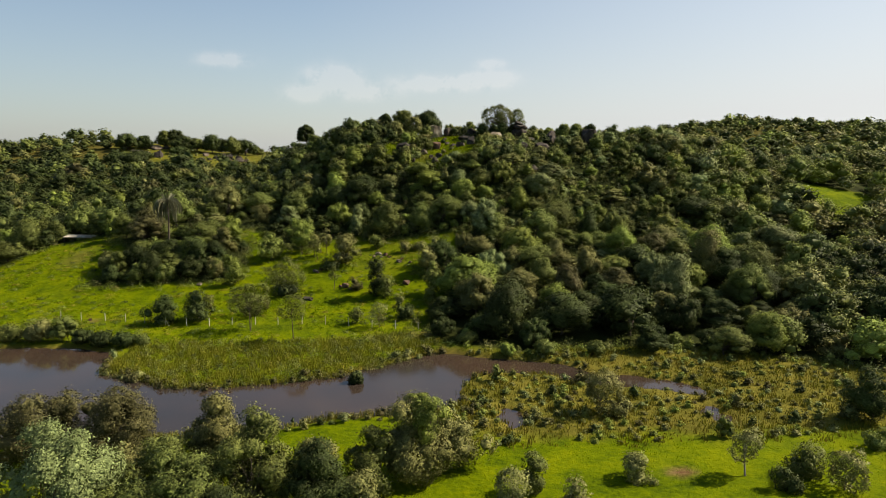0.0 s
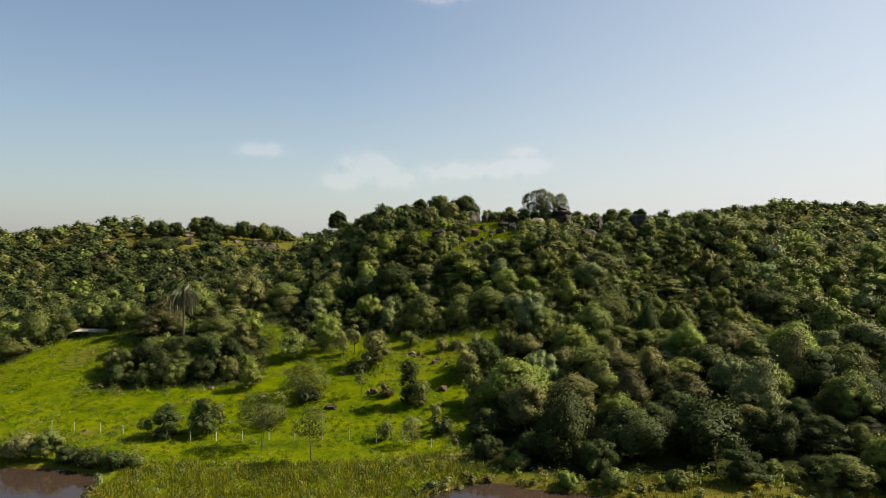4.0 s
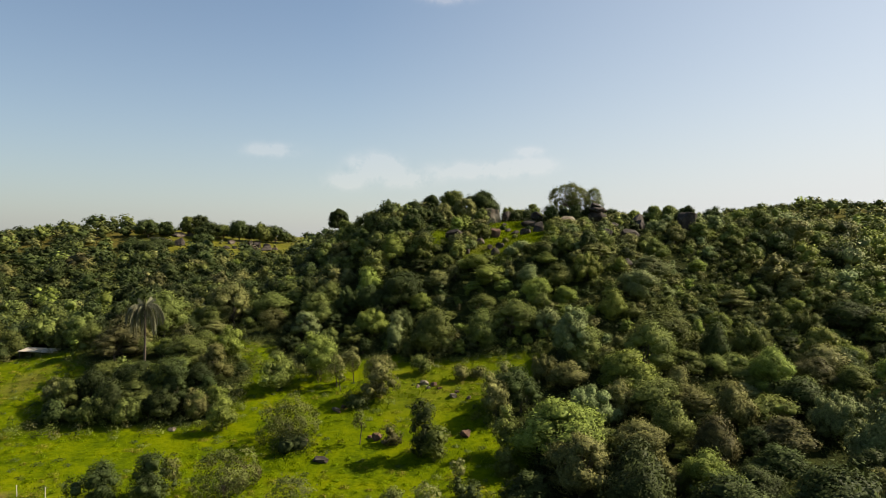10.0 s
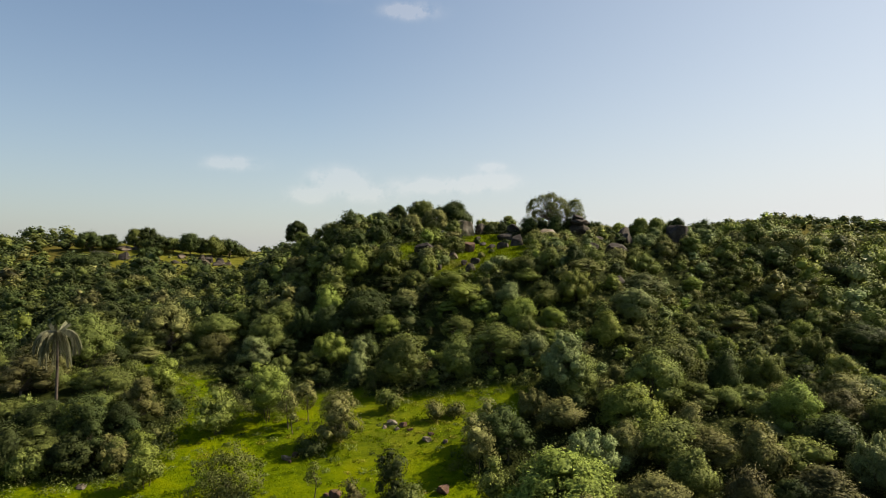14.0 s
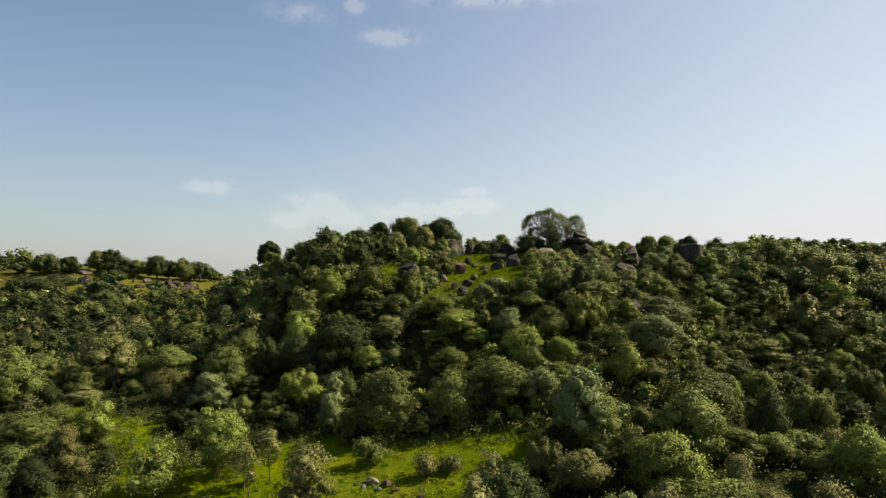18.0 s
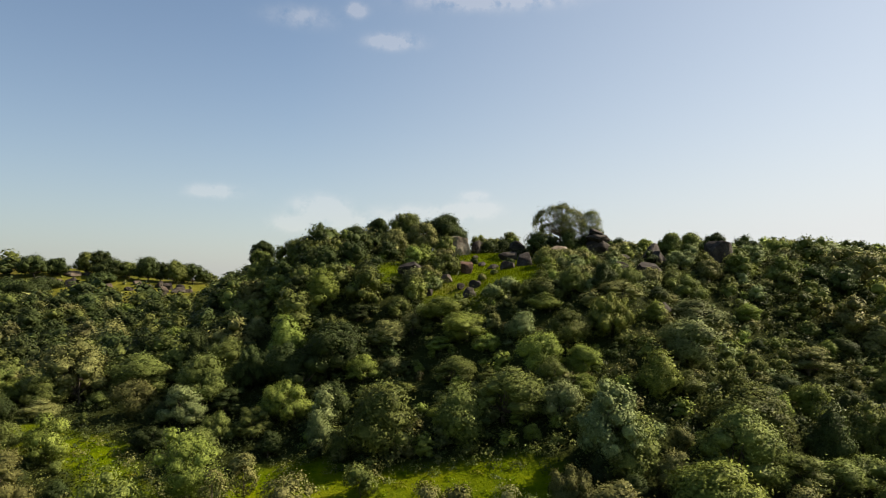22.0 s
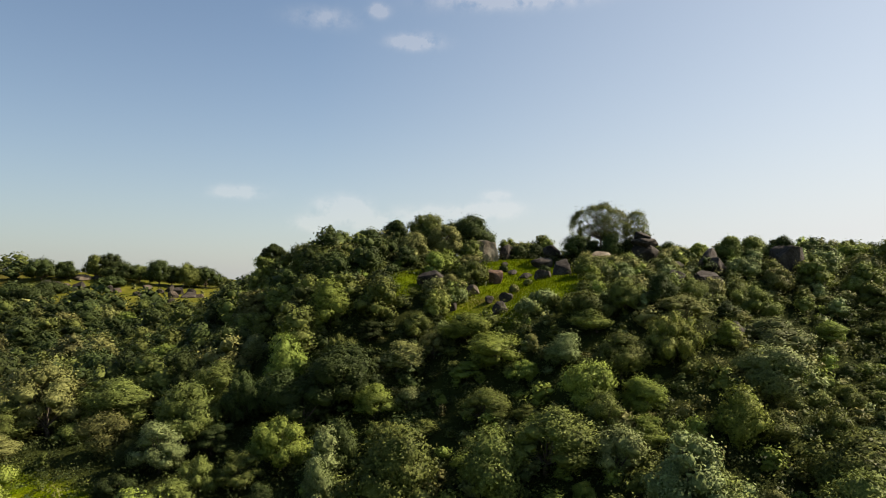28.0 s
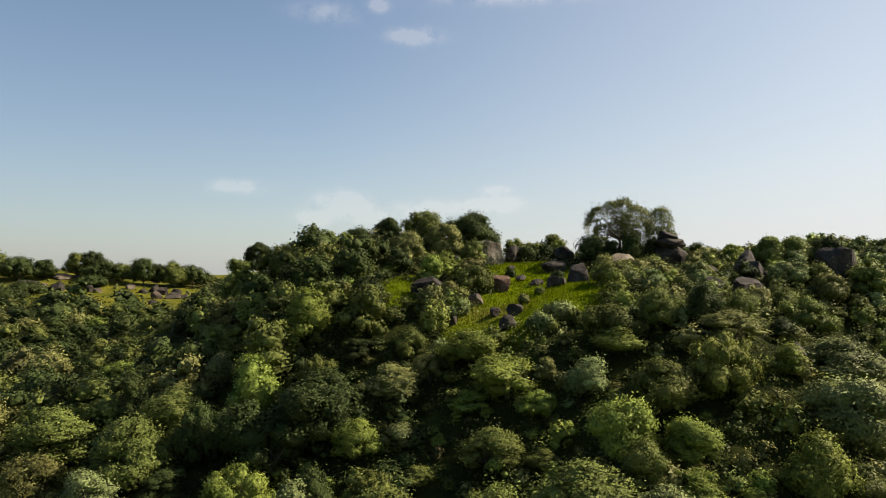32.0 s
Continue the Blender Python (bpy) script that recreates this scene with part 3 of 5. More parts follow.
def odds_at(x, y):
    """The mix of leaf tones, with sun and shade put into it: lighter kinds on the sunny shoulder, darker ones to the
    side and far off.
    """
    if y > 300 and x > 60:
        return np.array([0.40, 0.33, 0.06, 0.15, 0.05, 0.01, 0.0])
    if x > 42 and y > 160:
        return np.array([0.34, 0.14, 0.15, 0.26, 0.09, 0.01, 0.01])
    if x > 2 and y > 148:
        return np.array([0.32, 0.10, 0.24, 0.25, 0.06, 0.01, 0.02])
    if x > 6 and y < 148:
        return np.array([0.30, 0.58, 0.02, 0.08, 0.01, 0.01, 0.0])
    # more deep green where the hill's flank turns from the sun, as its shade
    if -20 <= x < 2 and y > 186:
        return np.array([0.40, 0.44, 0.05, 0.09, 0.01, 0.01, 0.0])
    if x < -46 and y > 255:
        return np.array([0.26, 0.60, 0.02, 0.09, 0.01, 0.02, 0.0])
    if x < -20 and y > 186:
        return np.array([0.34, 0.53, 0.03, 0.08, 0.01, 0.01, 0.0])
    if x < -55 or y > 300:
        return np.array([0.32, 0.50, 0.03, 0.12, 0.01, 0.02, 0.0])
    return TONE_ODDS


def scatter(rng, x0, x1, y0, y1, gap, allow):
    """Places in a box at least gap apart where allow(x, y) is over 0."""
    n = int((x1 - x0) * (y1 - y0) / gap**2 * 7)
    xs, ys = rng.uniform(x0, x1, n), rng.uniform(y0, y1, n)
    ok = allow(xs, ys) > 0
    cells, out = {}, []
    for x, y in zip(xs[ok], ys[ok]):
        i, j = int(x // gap), int(y // gap)
        if all((x - a) ** 2 + (y - b) ** 2 > gap * gap for p in (i - 1, i, i + 1) for q in (j - 1, j, j + 1) for a, b in cells.get((p, q), ())):
            cells.setdefault((i, j), []).append((x, y))
            out.append((x, y))
    return out


def stature(x, y):
    """How tall the wood grows: low scrub among the rocks near the top."""
    top = math.exp(-((x - 38) / 42) ** 4 - ((y - 234) / 39) ** 4)
    return 1.0 - 0.6 * top - 0.12 * math.exp(-((x - 14) / 9) ** 2 - ((y - 214) / 10) ** 2) + 0.4 * math.exp(-((x - 26) / 15) ** 2 - ((y - 203) / 8) ** 2) - 0.25 * (x < -48) * (y > 265)


# placed singly further down: keep the scattered wood away from them
KEEP_CLEAR = [(-59.3, 187, 4.0), (-89.5, 205, 5.5), (41, 254, 9), (13.5, 263.5, 8), (4.2, 262, 6), (17.6, 258, 5), (67, 238, 3.2), (42.6, 207, 1.8), (52, 233, 3), (33.6, 245, 4.5), (56.6, 242, 2.6), (28, 239, 3), (24.9, 213.5, 3.5), (30.4, 258, 6), (48.4, 240.6, 2.5), (43.6, 228, 2.5), (12, 239, 4), (5, 236, 3.5), (46, 250, 5)]


def open_wood(x, y):
    d = wooded(x, y)
    for cx, cy, r in KEEP_CLEAR:
        d = np.minimum(d, np.hypot(np.asarray(x) - cx, np.asarray(y) - cy) - r)
    # behind the hill's crest nothing is seen
    hidden = (np.asarray(y) > 274) & (np.asarray(x) > -28) & (np.asarray(x) < 100)
    return np.where(hidden, -1, d)


# trees of the wood that stand out singly: x, y, crown width, tone
SHOULDER_TREES = [  # low on the hill's near shoulder
    (-28.9, 211.8, 10.4, "green"), (-39.6, 211.3, 6.9, "olive"), (-14.8, 202.5, 8.3, "bright"), (-30.0, 204.8, 7.2, "grey"), (-25.9, 219.2, 8.5, "green"),
    (-19.3, 214.1, 4.1, "bright"), (-17.4, 219.7, 7.6, "bright"), (-24.9, 230.5, 6.2, "grey"), (-4.4, 208.9, 5.3, "bright"), (-0.2, 209.0, 3.8, "grey"),
    (-2.4, 202.6, 5.2, "green"), (-42.5, 245.2, 11, "bright"), (-41.2, 222.7, 10.6, "green"), (-32.5, 255.9, 9.8, "deep"), (-11.8, 229.1, 9.0, "bright"),
    (-1.6, 215.7, 9.4, "olive"), (-8.3, 211.8, 9.7, "deep"), (-13.3, 208.8, 7.6, "deep"), (-10.0, 220.2, 6.4, "green"), (-24.6, 207.8, 7.2, "deep"),
    (-38.8, 254.8, 9.4, "deep"), (-19.1, 191.6, 7.0, "olive"), (-0.8, 191.6, 11, "green")]
SLOPE_TREES = [  # on the slope below the summit
    (2.0, 203.4, 4.4, "green"), (8.6, 217.6, 7.2, "bright"), (12.2, 210.3, 7.3, "bright"), (14.7, 206.9, 5.2, "bright"), (7.8, 210.5, 6.0, "bright"),
    (8.8, 203.0, 6.7, "green"), (14.0, 200.7, 6.6, "green"), (20.3, 207.5, 6.0, "grey"), (25.7, 210.5, 7.3, "yellow"), (26.1, 201.8, 6.9, "green"),
    (26.9, 195.7, 4.8, "bright"), (32.5, 201.6, 8.6, "yellow"), (25.4, 191.4, 6.1, "bright"), (17.7, 194.6, 5.6, "deep"), (29.8, 190.4, 6.4, "bright"),
    (35.1, 191.1, 6.7, "bright"), (39.9, 191.5, 6.2, "green"), (48.3, 207.7, 9.4, "grey"), (42.8, 197.9, 7.3, "grey"), (54.8, 223.4, 9.9, "green"),
    (47.6, 216.5, 7.0, "olive"), (36.7, 207.6, 7.1, "olive"), (7.2, 199.2, 4.7, "green"), (8.0, 190.0, 9.0, "green")]
FLANK_TREES = [  # of the wood's front and flank
    (22.0, 170.8, 8.8, "olive"), (31.8, 167.4, 9.6, "bright"), (33.6, 160.2, 8.3, "green"), (24.0, 158.5, 10.0, "grey"), (44.8, 174.8, 9.6, "green"),
    (40.9, 159.9, 8.5, "olive"), (52.2, 166.9, 10.3, "grey"), (45.9, 156.6, 8.0, "olive"), (70.7, 178.8, 11, "olive"), (67.5, 172.3, 7.0, "brown"),
    (57.5, 160.8, 8.2, "deep"), (60.7, 154.2, 10.3, "grey"), (22.5, 150.5, 8.2, "green"), (28.6, 149.0, 8.6, "olive"), (34.4, 148.7, 7.6, "green"),
    (38.7, 145.5, 8.3, "brown"), (44.7, 142.3, 9.9, "deep"), (44.5, 183.7, 10.2, "green"), (52.2, 157.5, 6.9, "yellow"), (60.7, 184.9, 11, "green"),
    (67.2, 206.7, 11, "olive"), (89.1, 200.0, 11, "deep"), (73.8, 194.6, 11, "green"), (22.0, 127.6, 11, "deep"), (10.6, 136.5, 9.0, "deep"), (32.7, 128.0, 10.7, "deep"),
    (45.9, 126.6, 11, "deep"), (56.3, 129.1, 11, "deep"), (64.5, 128.7, 11, "deep"), (59.0, 115.0, 8.2, "green"), (76.4, 135.3, 11, "deep"), (61.6, 144.7, 11, "grey"),
    (51.9, 149.8, 11, "brown"), (78.0, 154.7, 11, "deep"), (102.0, 173.6, 11, "grey"), (26.1, 122.2, 7.4, "deep"), (46.7, 117.6, 8.5, "deep")]
VALLEY_TREES = [  # of the valley beyond the meadow
    (-67.6, 192.9, 11, "brown"), (-52.5, 210.9, 11, "olive"), (-104.6, 204.4, 11, "green"), (-103.3, 192.2, 11, "green")]
SINGLE = SHOULDER_TREES + SLOPE_TREES + FLANK_TREES + VALLEY_TREES


def clear_of_singles(p):
    return all(math.hypot(p[0] - x, p[1] - y + 0.2 * w) > 0.44 * w + 1.0 for x, y, w, _ in SINGLE)


rng = np.random.default_rng(7)
sites = scatter(rng, -110, 120, 104, 270, 4.1, lambda x, y: np.minimum(open_wood(x, y), wooded(x, y) - 2.3))
flanks = scatter(rng, -190, 230, 70, 335, 5.8, lambda x, y: np.where((x > -112) & (x < 122) & (y < 272) | (x > -30) & (x < 100) & (y > 260), -1, np.minimum(open_wood(x, y), wooded(x, y) - 1.5)))
sites = [p for p in sites if clear_of_singles(p)]
flanks = [p for p in flanks if clear_of_singles(p) and abs(p[0] - 8) < 0.70 * p[1] + 12]
near = sorted((p for p in sites if -85 < p[0] < 95 and p[1] < 225), key=lambda p: math.hypot(p[0] - 4, p[1] - 172))[:215]
chosen = set(near)

PROTOS = []
PROTO_SIZES = [
        (9.4, 8.2, 0.3, 27, 13200, 0.142, 0.0), (7.8, 8.4, 0.4, 19, 10320, 0.133, 0.2), (10.4, 7.0, 0.2, 34, 14400, 0.142, 0.0), (7.0, 7.0, 0.2, 15, 8640, 0.133, 0.1),
        (8.6, 8.8, 0.5, 23, 11520, 0.129, 0.1), (6.2, 5.6, 0.1, 12, 7200, 0.125, 0.0), (8.2, 6.4, 0.3, 17, 9120, 0.146, 0.0), (9.0, 9.4, 0.8, 38, 12000, 0.138, 0.15)]
for k, (w, h, low, lumps, leaves, size, taper) in enumerate(PROTO_SIZES):
    PROTOS.append(plant("forest_tree", 100 + k, w, h, low, lumps, leaves, size, 0.2, LEAF_GREEN, taper=taper, wild=0.2 + 0.07 * k, core=0.8))
used = [False] * len(PROTOS)


def forest_tree(k, m, tone):
    """One of the model trees at the pose m, in a leaf tone."""
    if used[k]:
        made = copy_thing(PROTOS[k], m)
    else:
        made, used[k] = PROTOS[k], True
        made.matrix_basis = m
    recolour(made, TONES[tone])
    return tagged(made, WOOD_LABELS[tone], "tree", "trees of the wooded hillside")


for i, (x, y, w, tone) in enumerate(SINGLE):
    k = (i * 5) % len(PROTOS)
    s = w / PROTO_SIZES[k][0] * 1.06
    forest_tree(k, set_at(x, y, i * 1.7, s, (0.62 if x > 0 and y > 203 else 0.8) * w / (PROTO_SIZES[k][1] * s) * rng.uniform(0.92, 1.12)), tone)
for x, y in near:
    k = int(rng.integers(len(PROTOS)))
    s = min(1.42, max(0.5, rng.lognormal(-0.20, 0.34))) * stature(x, y) * min(1.0, max(0.5, float(wooded(x, y)) / 5.5)) * (1.04 if x > 14 and y < 150 else 0.98)
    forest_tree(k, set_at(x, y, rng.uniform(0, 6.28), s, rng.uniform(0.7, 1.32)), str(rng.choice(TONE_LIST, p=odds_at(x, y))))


def crown_bank(seed, count, lumps, leaves, size, rings=3):
    bank = []
    for k in range(count):
        r = np.random.default_rng(seed + k)
        w = r.uniform(6.2, 8.2)
        h = r.uniform(5.4, 7.4)
        bank.append(crown_points(r, w, h - 0.3, 0.3, lumps, leaves, size, r.uniform(0, 0.2), 0.6, 0.66, rings, 0.45)[:3])
    return bank


def wood_stuff(name, places, bank, label, grow=1.0, low=False, flat=1.0, odds=None, category="forest"):
    """Many trees or bushes joined into one mesh, each in one of the leaf tones."""
    vs, fs, ms, ns, hue, count = [], [], [], [], [], 0
    for x, y in places:
        pts, faces, normals = bank[int(rng.integers(len(bank)))]
        a, s = rng.uniform(0, 6.28), min(1.42, max(0.55, rng.lognormal(0.0, 0.28))) * (1.0 if low else stature(x, y)) * grow
        c, n = math.cos(a) * s, math.sin(a) * s
        vs.append(np.stack([pts[:, 0] * c - pts[:, 1] * n + x, pts[:, 0] * n + pts[:, 1] * c + y, pts[:, 2] * s * flat * rng.uniform(0.74, 1.04) + float(land(x, y)) - 0.3], -1))
        fs.append(faces + count)
        ns.append(np.stack([normals[:, 0] * math.cos(a) - normals[:, 1] * math.sin(a), normals[:, 0] * math.sin(a) + normals[:, 1] * math.cos(a), normals[:, 2]], -1))
        hue.append(np.full(len(pts), rng.uniform(0, 1)))
        count += len(pts)
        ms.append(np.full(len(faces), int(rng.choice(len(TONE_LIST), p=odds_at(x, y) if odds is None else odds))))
    me = quad_mesh(name, np.concatenate(vs), np.concatenate(fs), np.concatenate(ms), np.concatenate(ns))
    me.attributes.new("each_tree", "FLOAT", "POINT").data.foreach_set("value", np.concatenate(hue).astype(np.float32))
    for t in TONE_LIST:
        me.materials.append(TONES[t])
    return tagged(new(name, me), label, category, kind="stuff")


rest = [p for p in sites if p not in chosen]
wood_stuff("hillside_wood", rest, crown_bank(300, 10, 24, 2200, 0.20), "dense mixed green wood covering the hillside", 1.2)
scrub = scatter(rng, -30, 100, 184, 268, 2.35, lambda x, y: np.where(np.exp(-((x - 38) / 42) ** 4 - ((y - 234) / 39) ** 4) > 0.05, open_wood(x, y) - 1.3, -1))
wood_stuff("hilltop_scrub", scrub, crown_bank(320, 8, 9, 420, 0.34, 2), "low leafy scrub covering the ground between hilltop rocks", 0.44, True, 0.85)
low_wood = scatter(rng, -185, -46, 262, 328, 5.2, lambda x, y: 0 * x + 1)
wood_stuff("low_wood", low_wood, crown_bank(340, 8, 16, 620, 0.31, 2), "low dark scrubby wood in the dip before the ridge", 0.62, True, 0.85)
low_scrub = scatter(rng, -185, -46, 324, 405, 4.4, lambda x, y: -polygon_distance(RIDGE_GRASS, x, y))
wood_stuff("ridge_foot_scrub", low_scrub, crown_bank(350, 6, 10, 320, 0.40, 2), "low scrub at the foot of the far ridge", 0.42, True, 0.8, None, "scrub")
ridge_tufts = scatter(rng, -172, -70, 349, 452, 9.0, lambda x, y: polygon_distance(RIDGE_GRASS, x, y) - 1)
wood_stuff("ridge_bushes", ridge_tufts, crown_bank(354, 6, 8, 260, 0.40, 2), "small bushes dotted over the ridge's grassy slope", 0.30, True, 0.8, MARSH_ODDS, "bushes")
wood_stuff("side_wood", flanks, crown_bank(330, 8, 18, 1150, 0.21, 2), "mixed green wood on the flanks of the hill", 1.35, False, 0.86)


def far_allow(x, y):
    x, y = np.asarray(x), np.asarray(y)
    sparse = ripple(x * 0.16, y * 0.16) + 0.35 * ripple(x * 0.5 + 9, y * 0.5)
    grassy = np.where((x > -152) & (x < -66) & (y > 368) & (y < 470), 0.85, -0.75)
    grassy = np.where(x > 120, -0.25, grassy)
    grassy = np.where(polygon_distance(RIDGE_GRASS, x, y) > -3, 9.0, grassy)
    hidden = (x > -40 + (y - 300) * -0.05) & (x < 105 + (y - 330) * 0.25) & (y < 620) | (x > -170) & (x < -80) & (y > 404)
    return np.where(hidden, -1, sparse - grassy)


far = scatter(rng, -330, 100, 335, 600, 8.0, far_allow) + scatter(rng, 105, 620, 335, 800, 11.5, far_allow)
wood_stuff("far_wood", far, crown_bank(360, 6, 12, 220, 0.42, 2), "scattered trees on the far ridges", 1.8, False, 0.74)

# ---- rocks ----


def boulder_mesh(name, seed, w, d, h, blocky=0.5):
    """A weathered granite boulder: a ball cut by flat joints, then roughened."""
    r = random.Random(seed)
    bm = bmesh.new()
    bmesh.ops.create_icosphere(bm, subdivisions=4, radius=1.0)
    cuts = []
    for k in range(0 if blocky > 0.9 else 11):
        n = Vector((r.gauss(0, 1), r.gauss(0, 1), r.gauss(0, 0.8))).normalized()
        cuts.append((n, r.uniform(0.42, 0.80)))
    if blocky > 0.7:
        cuts += [(Vector(n), 0.72) for n in ((1, 0, 0.1), (-1, 0.1, 0), (0, -1, 0.05), (0, 1, 0), (0.1, 0, 1))]
    if blocky > 0.9:
        cuts += [(Vector((-0.82, -0.1, -0.57)), 0.66), (Vector((-0.5, -0.2, 0.84)), 0.74), (Vector((0.6, -0.78, 0.1)), 0.8)]
    shift = Vector((seed * 3.7, seed * 1.3, 0))
    for v in bm.verts:
        p = v.co.copy()
        if blocky > 0.9:
            p = p.lerp(p * (0.8 / max(abs(p.x), abs(p.y), abs(p.z))), 0.85)
        for n, far in cuts:
            over = p.dot(n) - far
            if over > 0:
                p -= n * over * min(1.0, 0.7 + blocky * 0.3)
        p *= 1 + 0.13 * noise.noise(p * 1.5 + shift) + 0.05 * noise.noise(p * 4 + shift) + 0.02 * noise.noise(p * 13 + shift)
        v.co = Vector((p.x * w * 0.62, p.y * d * 0.62, p.z * h * 0.66))
    me = bpy.data.meshes.new(name)
    bm.to_mesh(me)
    bm.free()
    me.polygons.foreach_set("use_smooth", [False] * len(me.polygons))
    return me


def boulder(seed, x, y, w, h, mat, label, blocky=0.5, lift=0.3, d=None, turn=0.0, group="", base=None):
    me = boulder_mesh("boulder", seed, w, d or w * 0.8, h, blocky)
    me.materials.append(mat)
    ob = new("boulder", me)
    z = float(land(x, y)) if base is None else base
    ob.matrix_basis = Matrix.Translation((x, y, z + h * lift)) @ Matrix.Rotation(turn, 4, "Z")
    return tagged(ob, label, "boulder", group)


TOP = "granite boulders on the hilltop"
for k, (x, y, w, h, d, mat, blocky, label) in enumerate([
        (16.6, 258.6, 5.2, 5.4, 4.4, PALE_ROCK, 0.8, "tall tan granite boulder with flat faces on the hilltop"),
        (13.4, 263.6, 3.2, 3.6, 2.8, RED_ROCK, 0.6, "reddish-brown boulder leaning beside a tall one"),
        (21.2, 261.6, 3.3, 3.7, 2.8, DARK_ROCK, 0.6, "brown angular boulder on hilltop grass"),
        (19.6, 253.9, 1.5, 0.9, 1.2, DARK_ROCK, 0.4, "small dark stone in hilltop grass"),
        (15.9, 240.3, 3.1, 3.2, 3.0, RED_ROCK, 0.3, "red-topped rounded boulder on the grassy slope"),
        (20.0, 245.4, 2.8, 1.1, 1.8, DARK_ROCK, 0.3, "flat dark stone lying in bright grass"),
        (21.4, 240.2, 2.8, 1.1, 1.6, DARK_ROCK, 0.3, "low dark stone lying in bright grass"),
        (23.8, 236.5, 2.8, 2.1, 2.4, DARK_ROCK, 0.5, "dark egg-shaped boulder in bright grass"),
        (28.0, 239.0, 4.2, 3.0, 3.4, DARK_ROCK, 0.3, "broad dark boulder beside hilltop grass"),
        (26.8, 250.6, 4.8, 1.8, 3.0, DARK_ROCK, 0.3, "low dark boulder across the hilltop grass"),
        (37.0, 248.0, 6.8, 3.0, 4.4, PALE_ROCK, 0.2, "low grey-brown rounded granite outcrop"),
        (30.4, 258.0, 5.0, 3.2, 4.0, DARK_ROCK, 0.3, "dark rounded boulder against the sky"),
        (22.6, 265.0, 3.6, 3.0, 3.0, DARK_ROCK, 0.4, "dark boulder among skyline bushes"),
        (11.4, 233.8, 2.6, 1.9, 2.0, ROCK, 0.4, "pale weathered boulder at the edge of hilltop grass"),
        (13.2, 228.0, 1.6, 1.3, 1.4, DARK_ROCK, 0.5, "small dark boulder on the steep slope"),
        (15.7, 226.3, 2.1, 1.6, 1.8, DARK_ROCK, 0.5, "dark boulder on the steep grassy slope"),
        (14.1, 222.6, 2.0, 1.9, 1.8, DARK_ROCK, 0.4, "grey-brown boulder low on the grassy slope"),
        (7.4, 228.0, 1.8, 1.4, 1.6, DARK_ROCK, 0.5, "dark stone half sunk in scrub"),
        (4.9, 237.0, 4.8, 3.2, 3.4, DARK_ROCK, 0.6, "dark overgrown rock face on the hill's shoulder"),
        (48.4, 240.6, 6.0, 2.6, 4.0, DARK_ROCK, 0.4, "long low dark boulder among scrub"),
        (43.6, 228.0, 3.0, 3.6, 2.8, DARK_ROCK, 0.5, "dark boulder poking out of scrub"),
        (51.0, 232.2, 5.6, 4.8, 4.6, DARK_ROCK, 0.75, "massive dark boulder among hillside bushes"),
        (56.4, 242.2, 7.0, 4.6, 4.6, DARK_ROCK, 0.6, "broad dark boulder with a peaked top"),
        (69.0, 239.0, 5.5, 7.0, 5.0, DARK_ROCK, 0.95, "huge square-edged dark granite block on the ridge"),
        (42.6, 207.0, 3.0, 2.2, 2.6, DARK_ROCK, 0.3, "steep dark rock face among trees"),
        (33.0, 243.0, 3.4, 2.2, 2.8, DARK_ROCK, 0.4, "dark boulder in the shade of bushes"),
        (56.0, 239.0, 5.8, 4.4, 4.0, DARK_ROCK, 0.75, "dark flat-faced boulder below a peaked one")]):
    boulder(1 + k, x, y, w, h, mat, label, blocky, 0.27, d, 0.0 if blocky > 0.9 else 0.25 + 0.5 * (k % 3), TOP)
zs = float(land(46.0, 249.6))
boulder(30, 45.8, 249.6, 5.8, 5.0, DARK_ROCK, "lowest dark boulder of a natural rock stack", 0.5, 0.3, 4.6, 0.4, TOP)
boulder(31, 46.8, 249.4, 5.6, 2.4, DARK_ROCK, "flat overhanging slab stacked on a boulder", 0.3, 0.5, 4.4, 0.9, TOP, zs + 2.2)
boulder(32, 46.0, 249.6, 4.2, 1.9, DARK_ROCK, "topmost rounded slab of a rock stack", 0.3, 0.5, 3.6, 0.2, TOP, zs + 3.75)
RIDGE = "rocks on the far ridge"
for k, (x, y, w, h) in enumerate([
        (-149.2, 424, 8.6, 4.4), (-142.5, 421.6, 4.0, 3.4), (-135.8, 419.4, 7.6, 5.2), (-123.5, 420, 4.0, 3.4), (-119.8, 419, 3.6, 2.8), (-109.7, 414, 6.0, 2.4), (-105.5, 415, 3.0, 1.8), (-111.9, 431, 4.2, 2.4),
        (-101.0, 429, 5.0, 4.4), (-95.5, 422.4, 5.2, 4.8), (-93.6, 409.6, 4.6, 3.8), (-88.1, 411.6, 7.2, 3.6), (-86.7, 385, 3.4, 2.2), (-144.4, 440, 8.2, 3.6), (-139.2, 444, 5.0, 2.6), (-104, 424, 3.6, 2.6), (-84.4, 413, 4.0, 2.4), (-91, 425, 4.4, 3.2)]):
    boulder(40 + k, x, y, w, h, (DARK_ROCK, ROCK, DARK_ROCK)[k % 3], "weathered dark brown rock on the far ridge", 0.7, 0.12, None, k * 0.9, RIDGE)
FIELD = "stones lying in the meadow"
